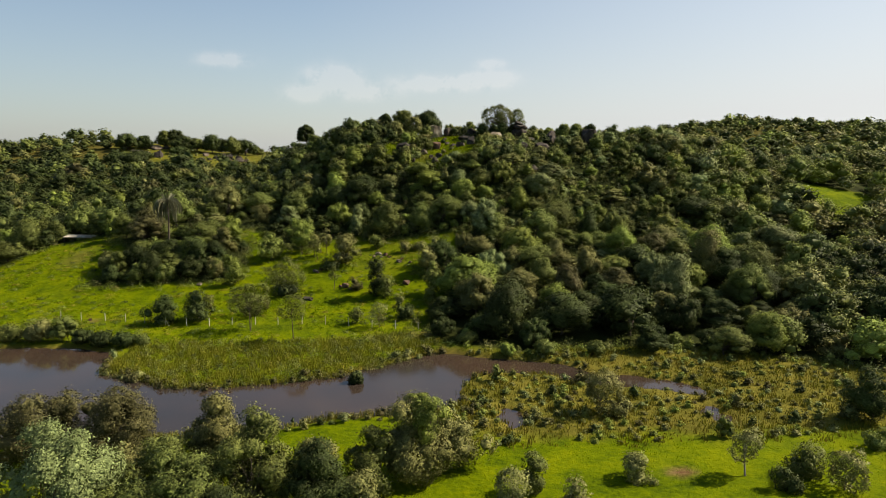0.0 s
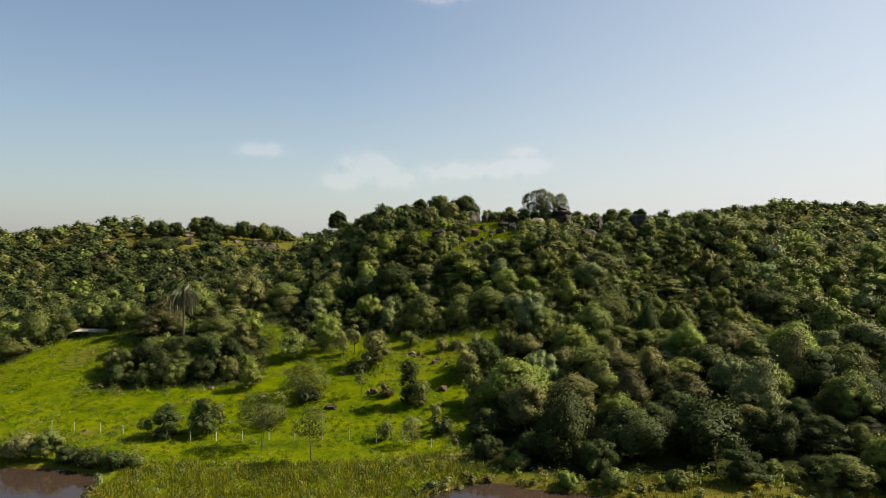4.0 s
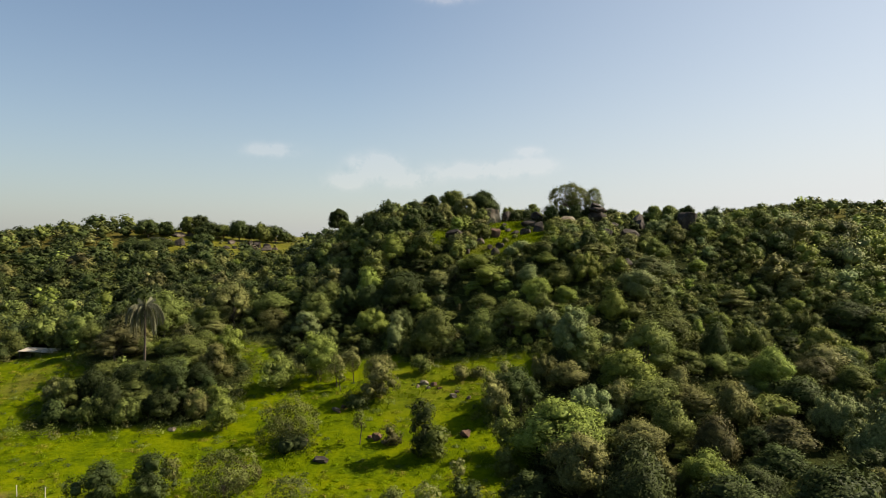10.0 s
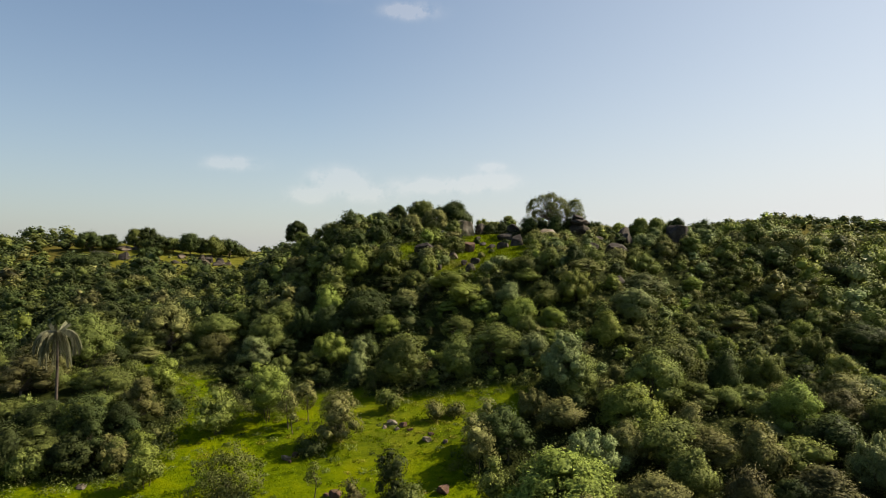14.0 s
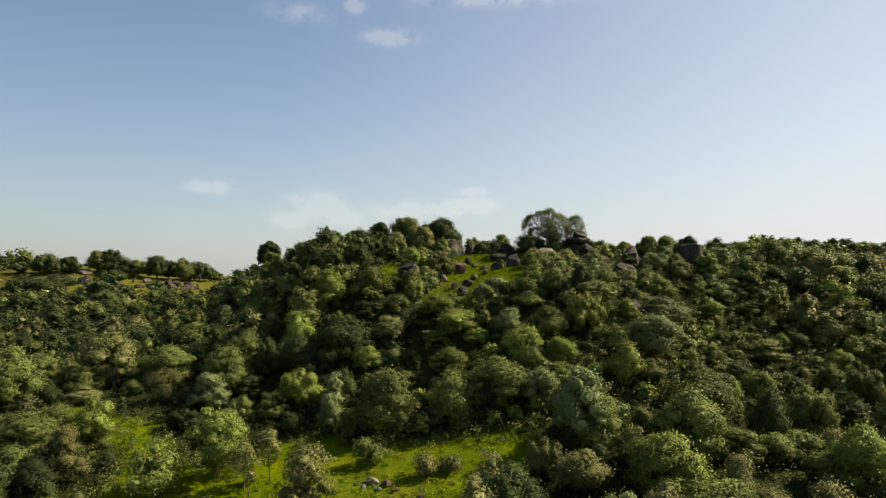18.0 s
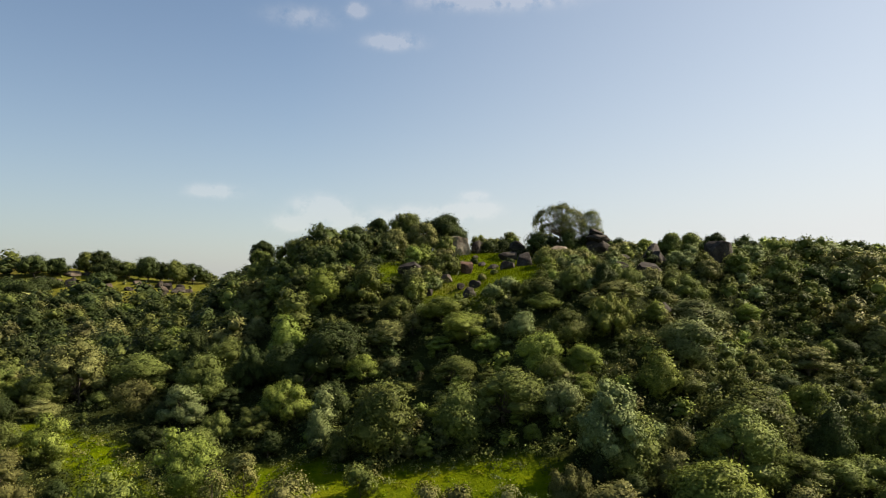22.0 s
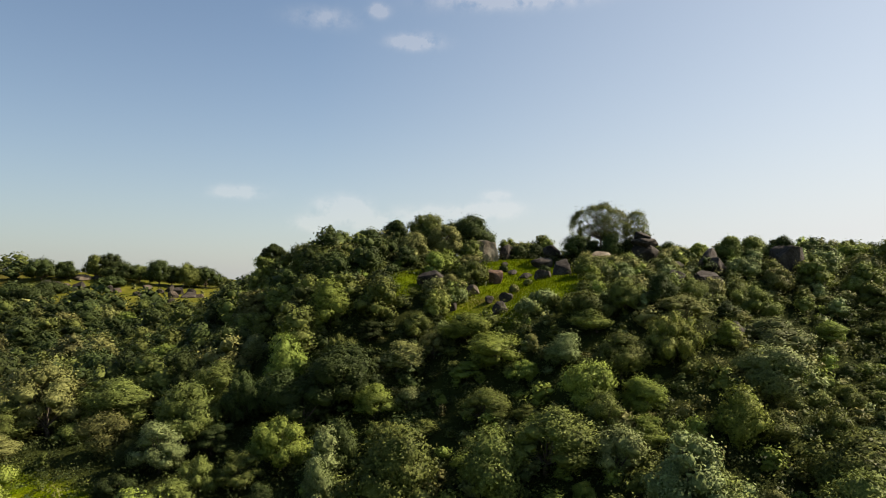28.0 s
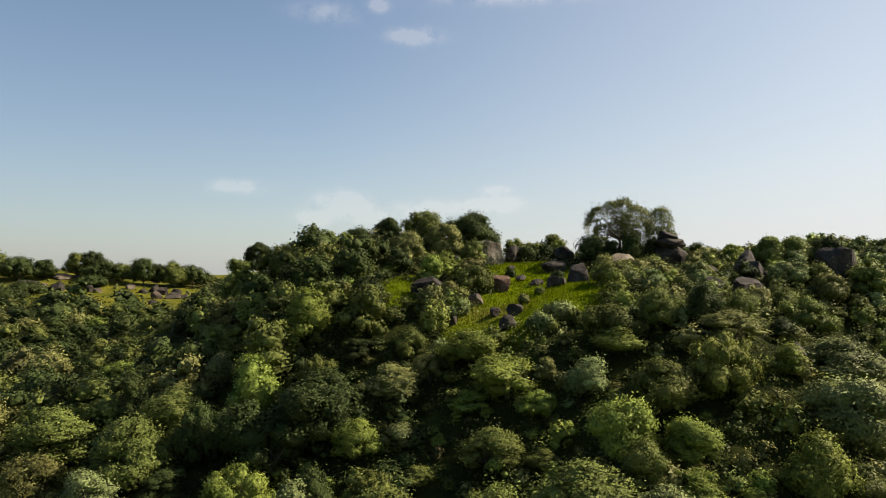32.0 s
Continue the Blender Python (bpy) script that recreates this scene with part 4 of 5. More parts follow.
for k, (x, y, w, h, mat, label) in enumerate([
        (-3.4, 178.4, 2.4, 1.5, PALE_ROCK, "cracked brown stone in a meadow heap"), (-1.6, 177.6, 1.9, 1.3, RED_ROCK, "red-brown stone in a meadow heap"),
        (-2.6, 176.6, 1.6, 1.0, PALE_ROCK, "small brown stone in a meadow heap"), (1.8, 172, 2.4, 1.2, PALE_ROCK, "low pale stone in meadow grass"),
        (3.3, 158, 2.4, 1.9, RED_ROCK, "red-brown stone beside meadow trees"), (-18.9, 170.7, 2.0, 1.4, PALE_ROCK, "pale stone under a meadow shrub"),
        (-17.5, 171.3, 1.5, 1.1, RED_ROCK, "reddish stone under a meadow shrub"), (-10.8, 159.3, 2.8, 1.8, RED_ROCK, "reddish-brown stone beside a shrub"),
        (-19.1, 153.6, 3.6, 1.3, DARK_ROCK, "flat dark stone lying in the meadow"), (-25.2, 159.3, 1.3, 1.0, RED_ROCK, "small red stone in the meadow"),
        (-22.5, 160.2, 1.5, 1.1, ROCK, "small brown stone under a shrub"), (4.5, 170.5, 1.3, 0.8, ROCK, "small brown stone in meadow grass"),
        (-63.5, 146.6, 1.2, 0.9, RED_ROCK, "small red-brown stone by the fence"), (-46, 166.3, 2.0, 0.8, PALE_ROCK, "low pale stone before the thicket"),
        (-0.6, 175.6, 1.2, 0.8, RED_ROCK, "small red stone in a meadow heap"), (-4.6, 177.4, 1.1, 0.7, PALE_ROCK, "small pale stone in a meadow heap"), (2.6, 173.4, 1.3, 0.7, RED_ROCK, "low red-brown stone in meadow grass"),
        (-18.2, 169.8, 1.0, 0.7, RED_ROCK, "small red stone under a meadow shrub"), (-9.6, 158.2, 1.4, 1.0, ROCK, "brown stone beside a shrub"), (-12.0, 160.0, 1.2, 0.8, RED_ROCK, "small red stone beside a shrub")]):
    boulder(70 + k, x, y, w * 0.8, h * 0.75, mat, label, 0.85, 0.18, None, k * 0.7, FIELD)

# ---- fence ----
FENCE = [(-70, 147.9), (-65.4, 147.0), (-60.1, 146.0), (-55.6, 145.0), (-51.2, 143.5), (-46.4, 141.4), (-41.9, 140.6), (-37.2, 139.9), (-32.6, 139.6), (-27.9, 139.7),
         (-23.3, 139.3), (-18.4, 138.9), (-13.6, 138.0), (-8.8, 136.6), (-4.1, 135.0), (0.6, 133.8), (5.1, 132.6)]
fence = tagged(new("fence"), "row of pale concrete fence posts across the meadow", "fence")


def post_mesh():
    bm = bmesh.new()
    bmesh.ops.create_cube(bm, size=1.0)
    for v in bm.verts:
        top = v.co.z > 0
        s = 0.10 if top else 0.13
        v.co = Vector((v.co.x * s, v.co.y * s, 1.65 if top else -0.4))
    bmesh.ops.bevel(bm, geom=bm.edges[:], offset=0.014, segments=1, affect="EDGES")
    me = bpy.data.meshes.new("post")
    bm.to_mesh(me)
    bm.free()
    me.materials.append(CONCRETE)
    return me


POST = post_mesh()
for k, (x, y) in enumerate(FENCE):
    p = new("post", POST)
    p.parent = fence
    lean = ((k * 37) % 11 - 5) * 0.010
    p.matrix_basis = Matrix.Translation((x, y, float(land(x, y)))) @ Euler((lean, -lean * 0.8, k * 0.4)).to_matrix().to_4x4()
p = tagged(new("brace", POST), "leaning concrete brace")
p.parent = fence
p.matrix_basis = Matrix.Translation((-45.6, 141.2, float(land(-45.6, 141.2)) - 0.1)) @ Euler((0, radians(-24), 0)).to_matrix().to_4x4()

# ---- shed ----


def sheet_mesh(length, depth, waves):
    """A corrugated sheet with thickness."""
    verts, faces = [], []
    n = waves * 4
    for side in (0, 1):
        for i in range(n + 1):
            for j in (0, 1):
                verts.append((length * (i / n - 0.5), depth * (j - 0.5), 0.035 * math.sin(2 * math.pi * waves * i / n) - 0.02 * side))
    m = 2 * (n + 1)
    for i in range(n):
        a = 2 * i
        faces += [(a, a + 2, a + 3, a + 1), (m + a, m + a + 1, m + a + 3, m + a + 2)]
    faces += [(0, 1, m + 1, m), (2 * n, m + 2 * n, m + 2 * n + 1, 2 * n + 1)]
    return quad_mesh("roof_sheet", verts, faces)


shed = tagged(new("shed"), "low open shed with a pale weathered sheet roof", "shed")
sx, sy = -89.8, 205.0
sz = float(land(sx, sy))
shed.matrix_basis = Matrix.Translation((sx, sy, sz)) @ Matrix.Rotation(radians(-16), 4, "Z")
SHEET = sheet_mesh(2.4, 3.0, 9)
for k in range(4):
    s = part("roof_sheet", SHEET, ROOF_SHEET, shed)
    s.matrix_basis = Matrix.Translation((-3.6 + 2.35 * k, 0, 1.0 + 0.03 * (k % 2))) @ Euler((radians(9), radians((k % 3 - 1) * 1.5), 0)).to_matrix().to_4x4()
pv, pf = [], []
tube(pv, pf, (0, 0, -0.9), (0, 0, 0.92), 0.1, 0.08, 6)
SHED_POST = quad_mesh("shed_post", pv, pf)
for x in (-4.4, -1.5, 1.5, 4.4):
    for y in (-1.2, 1.2):
        s = part("shed_post", SHED_POST, OLD_WOOD, shed)
        s.matrix_basis = Matrix.Translation((x, y, 0.16 * y))

# ---- palm ----
palm = tagged(new("palm_tree"), "tall palm with a grey drooping skirt of fronds", "palm tree")
px, py = -59.3, 187.2
pz = float(land(px, py))
palm.matrix_basis = Matrix.Translation((px, py, pz))
top = 24.3 - pz
pv, pf = [], []
for k in range(8):
    a, b = k / 8, (k + 1) / 8
    tube(pv, pf, (0.25 * math.sin(a * 2), 0, -0.5 + (top + 0.5) * a), (0.25 * math.sin(b * 2), 0, -0.5 + (top + 0.5) * b), 0.26 - 0.07 * a, 0.25 - 0.07 * b, 8)
part("trunk", quad_mesh("trunk", pv, pf), BARK, palm)


def frond_mesh(seed, length, rise, droop):
    """A feather frond: a rib that arches out and hangs, with two rows of leaflets."""
    r = np.random.default_rng(seed)
    verts, faces, last = [], [], None
    n = 16
    for i in range(n + 1):
        s = i / n
        p = np.array((length * 0.62 * math.sin(s * 1.5), 0.0, rise * s - droop * s**2.2))
        if last is not None:
            tube(verts, faces, last, p, 0.05 * (1 - s) + 0.012, 0.05 * (1 - s) + 0.01, 4)
            for side in (-1, 1):
                for q in range(3):
                    c = last + (p - last) * q / 3
                    tip = c + np.array((0.22, side * (0.34 + 0.2 * math.sin(s * 3)) * r.uniform(0.8, 1.1), -0.42 - 0.3 * s)) * (1 - 0.4 * s)
                    k = len(verts)
                    d = np.array((0.07, 0, 0.02))
                    verts += [tuple(c - d), tuple(c + d), tuple(tip + d * 0.3), tuple(tip - d * 0.3)]
                    faces.append((k, k + 1, k + 2, k + 3))
        last = p
    return quad_mesh("frond", verts, faces)


FRONDS = [frond_mesh(5, 5.0, 1.8, 5.6), frond_mesh(6, 5.6, 2.6, 5.8), frond_mesh(7, 3.6, 0.6, 6.2), frond_mesh(8, 3.0, 3.2, 1.6)]
for k in range(46):
    kind = 3 if k >= 42 else k % 3
    f = part("frond", FRONDS[kind], FROND_LEAF, palm)
    f.matrix_basis = Matrix.Translation((0.22, 0, top - 0.1)) @ Matrix.Rotation(k * 2.399, 4, "Z") @ Matrix.Rotation(radians((k * 31) % 17 - 8), 4, "Y")

# ---- single trees ----


def tree(name, seed, x, y, width, height, leaf, label, low=None, lumps=18, leaves=1900, size=0.24, radius=0.18, stems=1, taper=0.0, hollow=0.3, core=0.7, bark=None, category="tree", group="", turn=0.0, wild=0.0):
    t = plant(name, seed, width, height, height * 0.16 if low is None else low, lumps, leaves, size, radius, leaf, bark, stems, taper, hollow, core, wild=wild)
    t.matrix_basis = set_at(x, y, turn)
    return tagged(t, label, category, group)


# on the hilltop
zt = float(land(41, 254))
tree("summit_tree", 11, 39.6, 254, 14.4, 54.4 - zt, LEAF_GREEN, "wide-domed old tree with visible limbs on the summit", 3.3, 40, 25000, 0.135, 0.42, 3, 0.0, 0.2, 0.0)
tree("summit_tree", 12, 46.2, 253.4, 6.6, 52.5 - zt, LEAF_GREEN, "smaller round-crowned tree beside the summit tree", 2.5, 18, 9000, 0.135, 0.2, 2, 0.0, 0.3, 0.0)
for k, (x, y, w, h, leaf) in enumerate([(33.6, 251.3, 6.4, 6.0, LEAF_DEEP), (40.8, 250.8, 6.2, 6.2, LEAF_DEEP), (43.6, 251, 4.2, 4.8, LEAF_DEEP), (37.0, 253, 5, 4.6, LEAF_DEEP)]):
    tree("shrub", 20 + k, x, y, w, h, leaf, "dark dense bush at the foot of the summit tree", 0.2, 14, 3000, 0.15, 0.1, 3, 0.0, 0.0, 0.7, category="shrub", group="bushes under the summit tree")
for k, (x, y, w, topz, leaf, label) in enumerate([
        (13.7, 267.0, 12.8, 51.7, LEAF_DEEP, "broad flat-domed tree on the hilltop skyline"), (4.8, 264.1, 9.0, 51.4, LEAF_GREEN, "round-crowned tree on the hilltop skyline"),
        (8.6, 259, 7.5, 48.8, LEAF_OLIVE, "olive-green tree below the hilltop skyline"), (-1.8, 262.5, 6.6, 50.2, LEAF_DEEP, "dark tree on the hill's shoulder"),
        (-7.8, 260, 8.6, 47.8, LEAF_DEEP, "dark green tree on the hill's shoulder"), (-40.2, 337, 9.0, 48.6, LEAF_DEEP, "tall dark tree showing over the hill's flank"),
        (-13.0, 258.6, 8.0, 47.0, LEAF_GREEN, "green tree stepping down the hill's shoulder"), (-19.7, 255.9, 10.5, 44.8, LEAF_GREEN, "wide layered tree on the hill's flank"),
        (-27.9, 256.5, 7.0, 42.2, LEAF_GREEN, "green tree low on the hill's flank"), (2.0, 255.5, 7.0, 47.0, LEAF_OLIVE, "loose olive tree on the hill's shoulder"), (-4.5, 252.5, 7.0, 45.4, LEAF_GREEN, "bushy tree on the hill's shoulder"),
        (-10.8, 250.5, 8.0, 44.4, LEAF_OLIVE, "olive spreading tree on the hill's shoulder"),
        (24.5, 266, 5, 46.6, LEAF_OLIVE, "low olive tree on the hilltop"), (28, 264, 5, 46.2, LEAF_DEEP, "low dark tree on the hilltop"), (53.0, 250.5, 6.4, 45.2, LEAF_OLIVE, "rounded olive bush on the ridge"),
        (57.0, 248.9, 4.6, 45.8, LEAF_BRIGHT, "small bright tree on the ridge"), (61.7, 245.0, 5.6, 46.9, LEAF_GREEN, "feathery green tree on the ridge"), (66.2, 246.2, 6.6, 47.0, LEAF_GREEN, "leafy tree behind the granite block"),
        (71.0, 243.5, 5.2, 46.8, LEAF_DEEP, "dark tree behind the granite block"), (78.6, 243, 5.0, 45.2, LEAF_DEEP, "dark tree on the ridge line"), (59.5, 236.5, 7.0, 42.6, LEAF_GREY, "pale leafy bush below the ridge rocks"), (63.0, 231.5, 6.0, 40.8, LEAF_OLIVE, "olive bush in front of the granite block")]):
    topz += 1.0 if x < 20 else 0.0
    high = max(3.0, topz - float(land(x, y)))
    tree("hilltop_tree", 530 + k, x, y, w * 1.12, high, leaf, label, max(0.3, high - 1.05 * w) if x < -30 else 0.3, 26 + int(w * 1.5), int(230 * w * min(9.0, max(4.0, topz - float(land(x, y))))), 0.165, 0.2, 1, 0.0, 0.0, group="trees on the hilltop", turn=k)
for k, (x, y, w, h, leaf, label) in enumerate([
        (11.8, 238.5, 7.4, 4.6, LEAF_GREEN, "dense rounded bush beside the hilltop grass"), (24.9, 213.5, 8.6, 4.6, LEAF_GREEN, "wide dark-bellied bush below the hilltop grass"), (17.8, 219.5, 4.0, 2.4, LEAF_GREY, "pale grey low bush below the grass"),
        (20.5, 221.0, 4.4, 2.4, LEAF_GREY, "pale grey low bush on the slope"), (17.5, 229.5, 1.8, 1.4, LEAF_OLIVE, "small olive bush in the grass"), (20.2, 232.5, 1.6, 1.2, LEAF_GREEN, "small green bush in the grass"), (18.8, 249.0, 2.0, 1.3, LEAF_DEEP, "small dark bush in the grass"),
        (25.6, 243.5, 2.4, 1.5, LEAF_DEEP, "dark bush between boulders"), (24.0, 262.0, 4.0, 3.0, LEAF_DEEP, "dark low bush on the skyline"), (33.8, 246.8, 3.6, 2.8, LEAF_OLIVE, "olive bush beside the outcrop"), (41.5, 244.8, 4.6, 2.6, LEAF_GREEN, "green bush before the outcrop"), (9.0, 231.0, 3.0, 2.0, LEAF_GREY, "grey dry bush on the slope"), (4.6, 233.4, 4.6, 3.0, LEAF_GREY, "pale twiggy bush hiding a rock"), (7.6, 235.5, 4.0, 3.0, LEAF_OLIVE, "olive bush beside an overgrown rock"), (49.5, 227.5, 6.0, 3.6, LEAF_OLIVE, "broad olive bush below dark rocks"), (46.0, 236.5, 5.6, 3.2, LEAF_GREEN, "broad green bush between dark rocks"), (54.0, 228.5, 5.6, 3.8, LEAF_GREEN, "green bush below a massive boulder"), (60.2, 238.4, 4.0, 2.8, LEAF_BRIGHT, "bright bush before a dark boulder"), (70.5, 235.5, 5.0, 4.2, LEAF_OLIVE, "olive bush at the granite block's foot"), (64.0, 235.6, 5.0, 4.4, LEAF_GREEN, "green bush at the granite block's foot"), (30.5, 232.0, 6.5, 3.6, LEAF_GREEN, "broad green bush on the hilltop's edge"), (36.0, 236.0, 6.0, 3.4, LEAF_OLIVE, "broad olive bush on the hilltop's edge")]):
    tree("hilltop_bush", 440 + k, x, y, w, h, leaf, label, 0.05, max(8, int(3 * w)), int(900 * w), 0.14, 0.06, 3, 0.0, 0.0, 0.68, category="bush", group="bushes on the hilltop", turn=k)
for k, (x, y, w, h) in enumerate([(-158, 433, 13, 9.2), (-149.8, 437.5, 8.5, 7.6), (-139.5, 444.5, 10, 10), (-134.5, 446, 9, 11), (-128.0, 442.5, 12.5, 8.6), (-120.6, 446, 9, 7.2), (-110.8, 442.6, 9.6, 10.8), (-105.6, 445, 7.5, 8.8), (-99.8, 445, 10.5, 10.6), (-92.5, 451.5, 13.5, 9.6), (-97, 449, 8, 8.4), (-87.4, 465, 7, 5.4), (-127.0, 430, 8.5, 4.4), (-143, 411, 12, 4.6), (-150, 409, 10, 4.2), (-150, 396, 12, 5), (-140, 390, 12, 5)]):
    tree("ridge_tree", 50 + k, x, y, w * 1.5, h * 1.12, (LEAF_DEEP, LEAF_DEEP, LEAF_GREEN)[k % 3], "dark spreading tree on the far ridge line" if k < 12 else "low dark scrubby tree below the far ridge", 0.1, 34, 5200, 0.27, 0.3, 1, 0.0, 0.0, 0.46, group="trees on the far ridge", turn=k)

# of the wooded slope: the ones that stand out
tree("forest_tree", 80, 24.5, 178.5, 10.0, 11.5, LEAF_GREY, "large grey-leaved tree standing out of the wood", 1.2, 44, 9500, 0.16, 0.3, 2, 0.15, 0.2)
tree("forest_tree", 81, 17.5, 138.5, 10.5, 9.6, LEAF_OLIVE, "big round-crowned olive tree at the wood's edge", 0.8, 44, 9500, 0.16, 0.3, 1, 0.0, 0.0)
tree("forest_tree", 82, -68, 196, 9.0, 9.0, LEAF_BROWN, "brownish leafless-looking tree beside the palm", 1.5, 18, 3600, 0.16, 0.2, 2, 0.0, 0.4, 0.4)
tree("forest_tree", 83, -53, 193, 6.0, 7.6, LEAF_BROWN, "brownish bushy tree beside the palm", 1.0, 14, 2600, 0.16, 0.2, 2, 0.0, 0.4, 0.4)
tree("forest_tree", 84, -9.5, 197.5, 4.0, 7.6, LEAF_GREY, "small whitish tree in the dark wood", 1.0, 10, 1800, 0.16, 0.12, 1, 0.2, 0.2)

# in the meadow
M = "single trees and shrubs of the meadow"
for k, (x, y, w, h, leaf, low, stems, core, hollow, label) in enumerate([
        (-18.8, 129.1, 6.4, 8.8, LEAF_GREEN, 4.8, 1, 0.0, 0.2, "slender sparse-leaved tree with a bare trunk"),
        (-28.2, 135.8, 9.0, 9.6, LEAF_GREEN, 3.8, 2, 0.3, 0.2, "loose-crowned tree with two thin stems"),
        (-47.6, 142.6, 8.6, 6.2, LEAF_DEEP, 0.2, 3, 0.7, 0.0, "dense dark shrub by the fence"),
        (-40.0, 143.8, 8.8, 6.4, LEAF_DEEP, 0.2, 3, 0.7, 0.0, "dense dark round shrub by the fence"),
        (-11.3, 174.0, 8.8, 7.4, LEAF_OLIVE, 0.8, 4, 0.5, 0.1, "bushy olive shrub-tree on the meadow slope"),
        (-15.3, 171.1, 5.4, 2.9, LEAF_DEEP, 0.1, 3, 0.7, 0.0, "low dark shrub beside a taller one"),
        (-3.7, 152.9, 5.4, 8.8, LEAF_DEEP, 0.4, 1, 0.7, 0.0, "narrow upright dark green tree"),
        (-1.3, 152.2, 4.6, 5.0, LEAF_GREEN, 0.3, 2, 0.68, 0.0, "bushy tree beside a narrow dark one"),
        (-8.3, 157.9, 3.6, 2.9, LEAF_BROWN, 0.2, 3, 0.7, 0.0, "brownish low shrub among stones"),
        (-13.5, 158.0, 1.6, 5.7, LEAF_GREEN, 2.6, 1, 0.0, 0.0, "thin sapling with a few leaves"),
        (-7.5, 137.8, 3.2, 3.4, LEAF_GREEN, 0.3, 2, 0.6, 0.1, "small bushy tree by the fence"),
        (-2.7, 134.9, 3.8, 5.1, LEAF_OLIVE, 1.4, 1, 0.4, 0.2, "small loose tree by the fence"),
        (2.5, 140.0, 5.2, 3.6, LEAF_DEEP, 0.1, 3, 0.7, 0.0, "low dense dark shrub"),
        (8.4, 161.6, 6.4, 8.6, LEAF_OLIVE, 2.0, 2, 0.5, 0.2, "tall loose tree near the wood's edge"),
        (9.0, 151.8, 4.2, 7.7, LEAF_GREEN, 1.6, 1, 0.6, 0.1, "slim green tree near the wood's edge"),
        (-25.2, 161.4, 12.4, 7.4, LEAF_GREEN, 0.8, 4, 0.35, 0.2, "open many-stemmed spreading shrub"),
        (-24.5, 159.6, 11.0, 2.6, LEAF_DEEP, 0.1, 3, 0.7, 0.0, "low dark growth under a spreading shrub"),
        (-37.0, 165.3, 5.8, 6.0, LEAF_BRIGHT, 0.9, 2, 0.6, 0.1, "light green small tree before the thicket"),
        (-30.9, 179.1, 8.8, 7.6, LEAF_YELLOW, 1.2, 3, 0.5, 0.2, "yellowish spreading tree at the meadow's end"),
        (-24.0, 182.9, 8.6, 9.8, LEAF_BRIGHT, 2.2, 3, 0.55, 0.2, "fresh green tree with thin pale stems"),
        (-17.0, 181.5, 3.4, 6.8, LEAF_OLIVE, 2.4, 1, 0.3, 0.2, "slim loose tree at the wood's foot"),
        (-20.0, 180.0, 3.0, 6.4, LEAF_OLIVE, 2.4, 1, 0.3, 0.2, "slim pale tree at the wood's foot"),
        (-109.3, 202.7, 9.0, 8.0, LEAF_BRIGHT, 0.5, 2, 0.68, 0.0, "round bright green tree at the meadow's end"),
        (-97.5, 208, 7.5, 6.5, LEAF_GREEN, 0.5, 2, 0.68, 0.0, "round green tree near the shed"),
        (-29.8, 146.4, 8.4, 4.6, LEAF_BROWN, 0.3, 4, 0.3, 0.1, "loose brownish twiggy shrub in the meadow"),
        (-38.6, 146.5, 2.6, 4.6, LEAF_OLIVE, 1.6, 1, 0.0, 0.1, "thin sapling behind a shrub"),
        (8.5, 146.5, 4.5, 4.0, LEAF_GREEN, 0.3, 2, 0.68, 0.0, "green bush at the wood's edge"),
        (-4.0, 183.2, 4.0, 3.6, LEAF_GREEN, 0.2, 2, 0.68, 0.0, "green bush at the wood's foot"),
        (3.5, 178.0, 3.8, 3.0, LEAF_OLIVE, 0.2, 3, 0.7, 0.0, "olive bush on the upper meadow"),
        (10.7, 168.8, 5.6, 6.6, LEAF_OLIVE, 1.6, 2, 0.5, 0.2, "loose olive tree at the meadow's upper corner"),
        (6.7, 178.7, 3.8, 2.0, LEAF_OLIVE, 0.1, 3, 0.6, 0.0, "low olive bush in the upper meadow"),
        (-7.0, 191.6, 3.6, 3.8, LEAF_GREEN, 0.3, 2, 0.6, 0.0, "small green tree at the dark wood's foot"),
        (-19.0, 178.3, 1.4, 5.0, LEAF_OLIVE, 2.2, 1, 0.0, 0.0, "thin sapling at the wood's foot"),
        (-44.5, 195.0, 7.0, 6.4, LEAF_BRIGHT, 0.4, 2, 0.6, 0.0, "light green spreading tree behind the thicket"),
        (-50.0, 195.6, 6.4, 5.4, LEAF_GREEN, 0.4, 2, 0.6, 0.0, "green spreading tree behind the thicket"),
        (1.5, 143.4, 2.4, 4.4, LEAF_OLIVE, 1.6, 1, 0.0, 0.1, "thin young tree in the meadow")]):
    tree("meadow_tree" if h > 5.5 or low > 1 else "shrub", 200 + k, x, y, w, h, leaf, label, low, max(7, int(0.36 * w * (h - low) + 4)), int(160 + 130 * w * (h - low)), 0.13, 0.045 + 0.005 * h, stems, 0.0, hollow, core,
         None, "tree" if h > 5.5 or low > 1 else "shrub", M, k * 1.3, 0.75)
T = "thicket in the middle of the meadow"
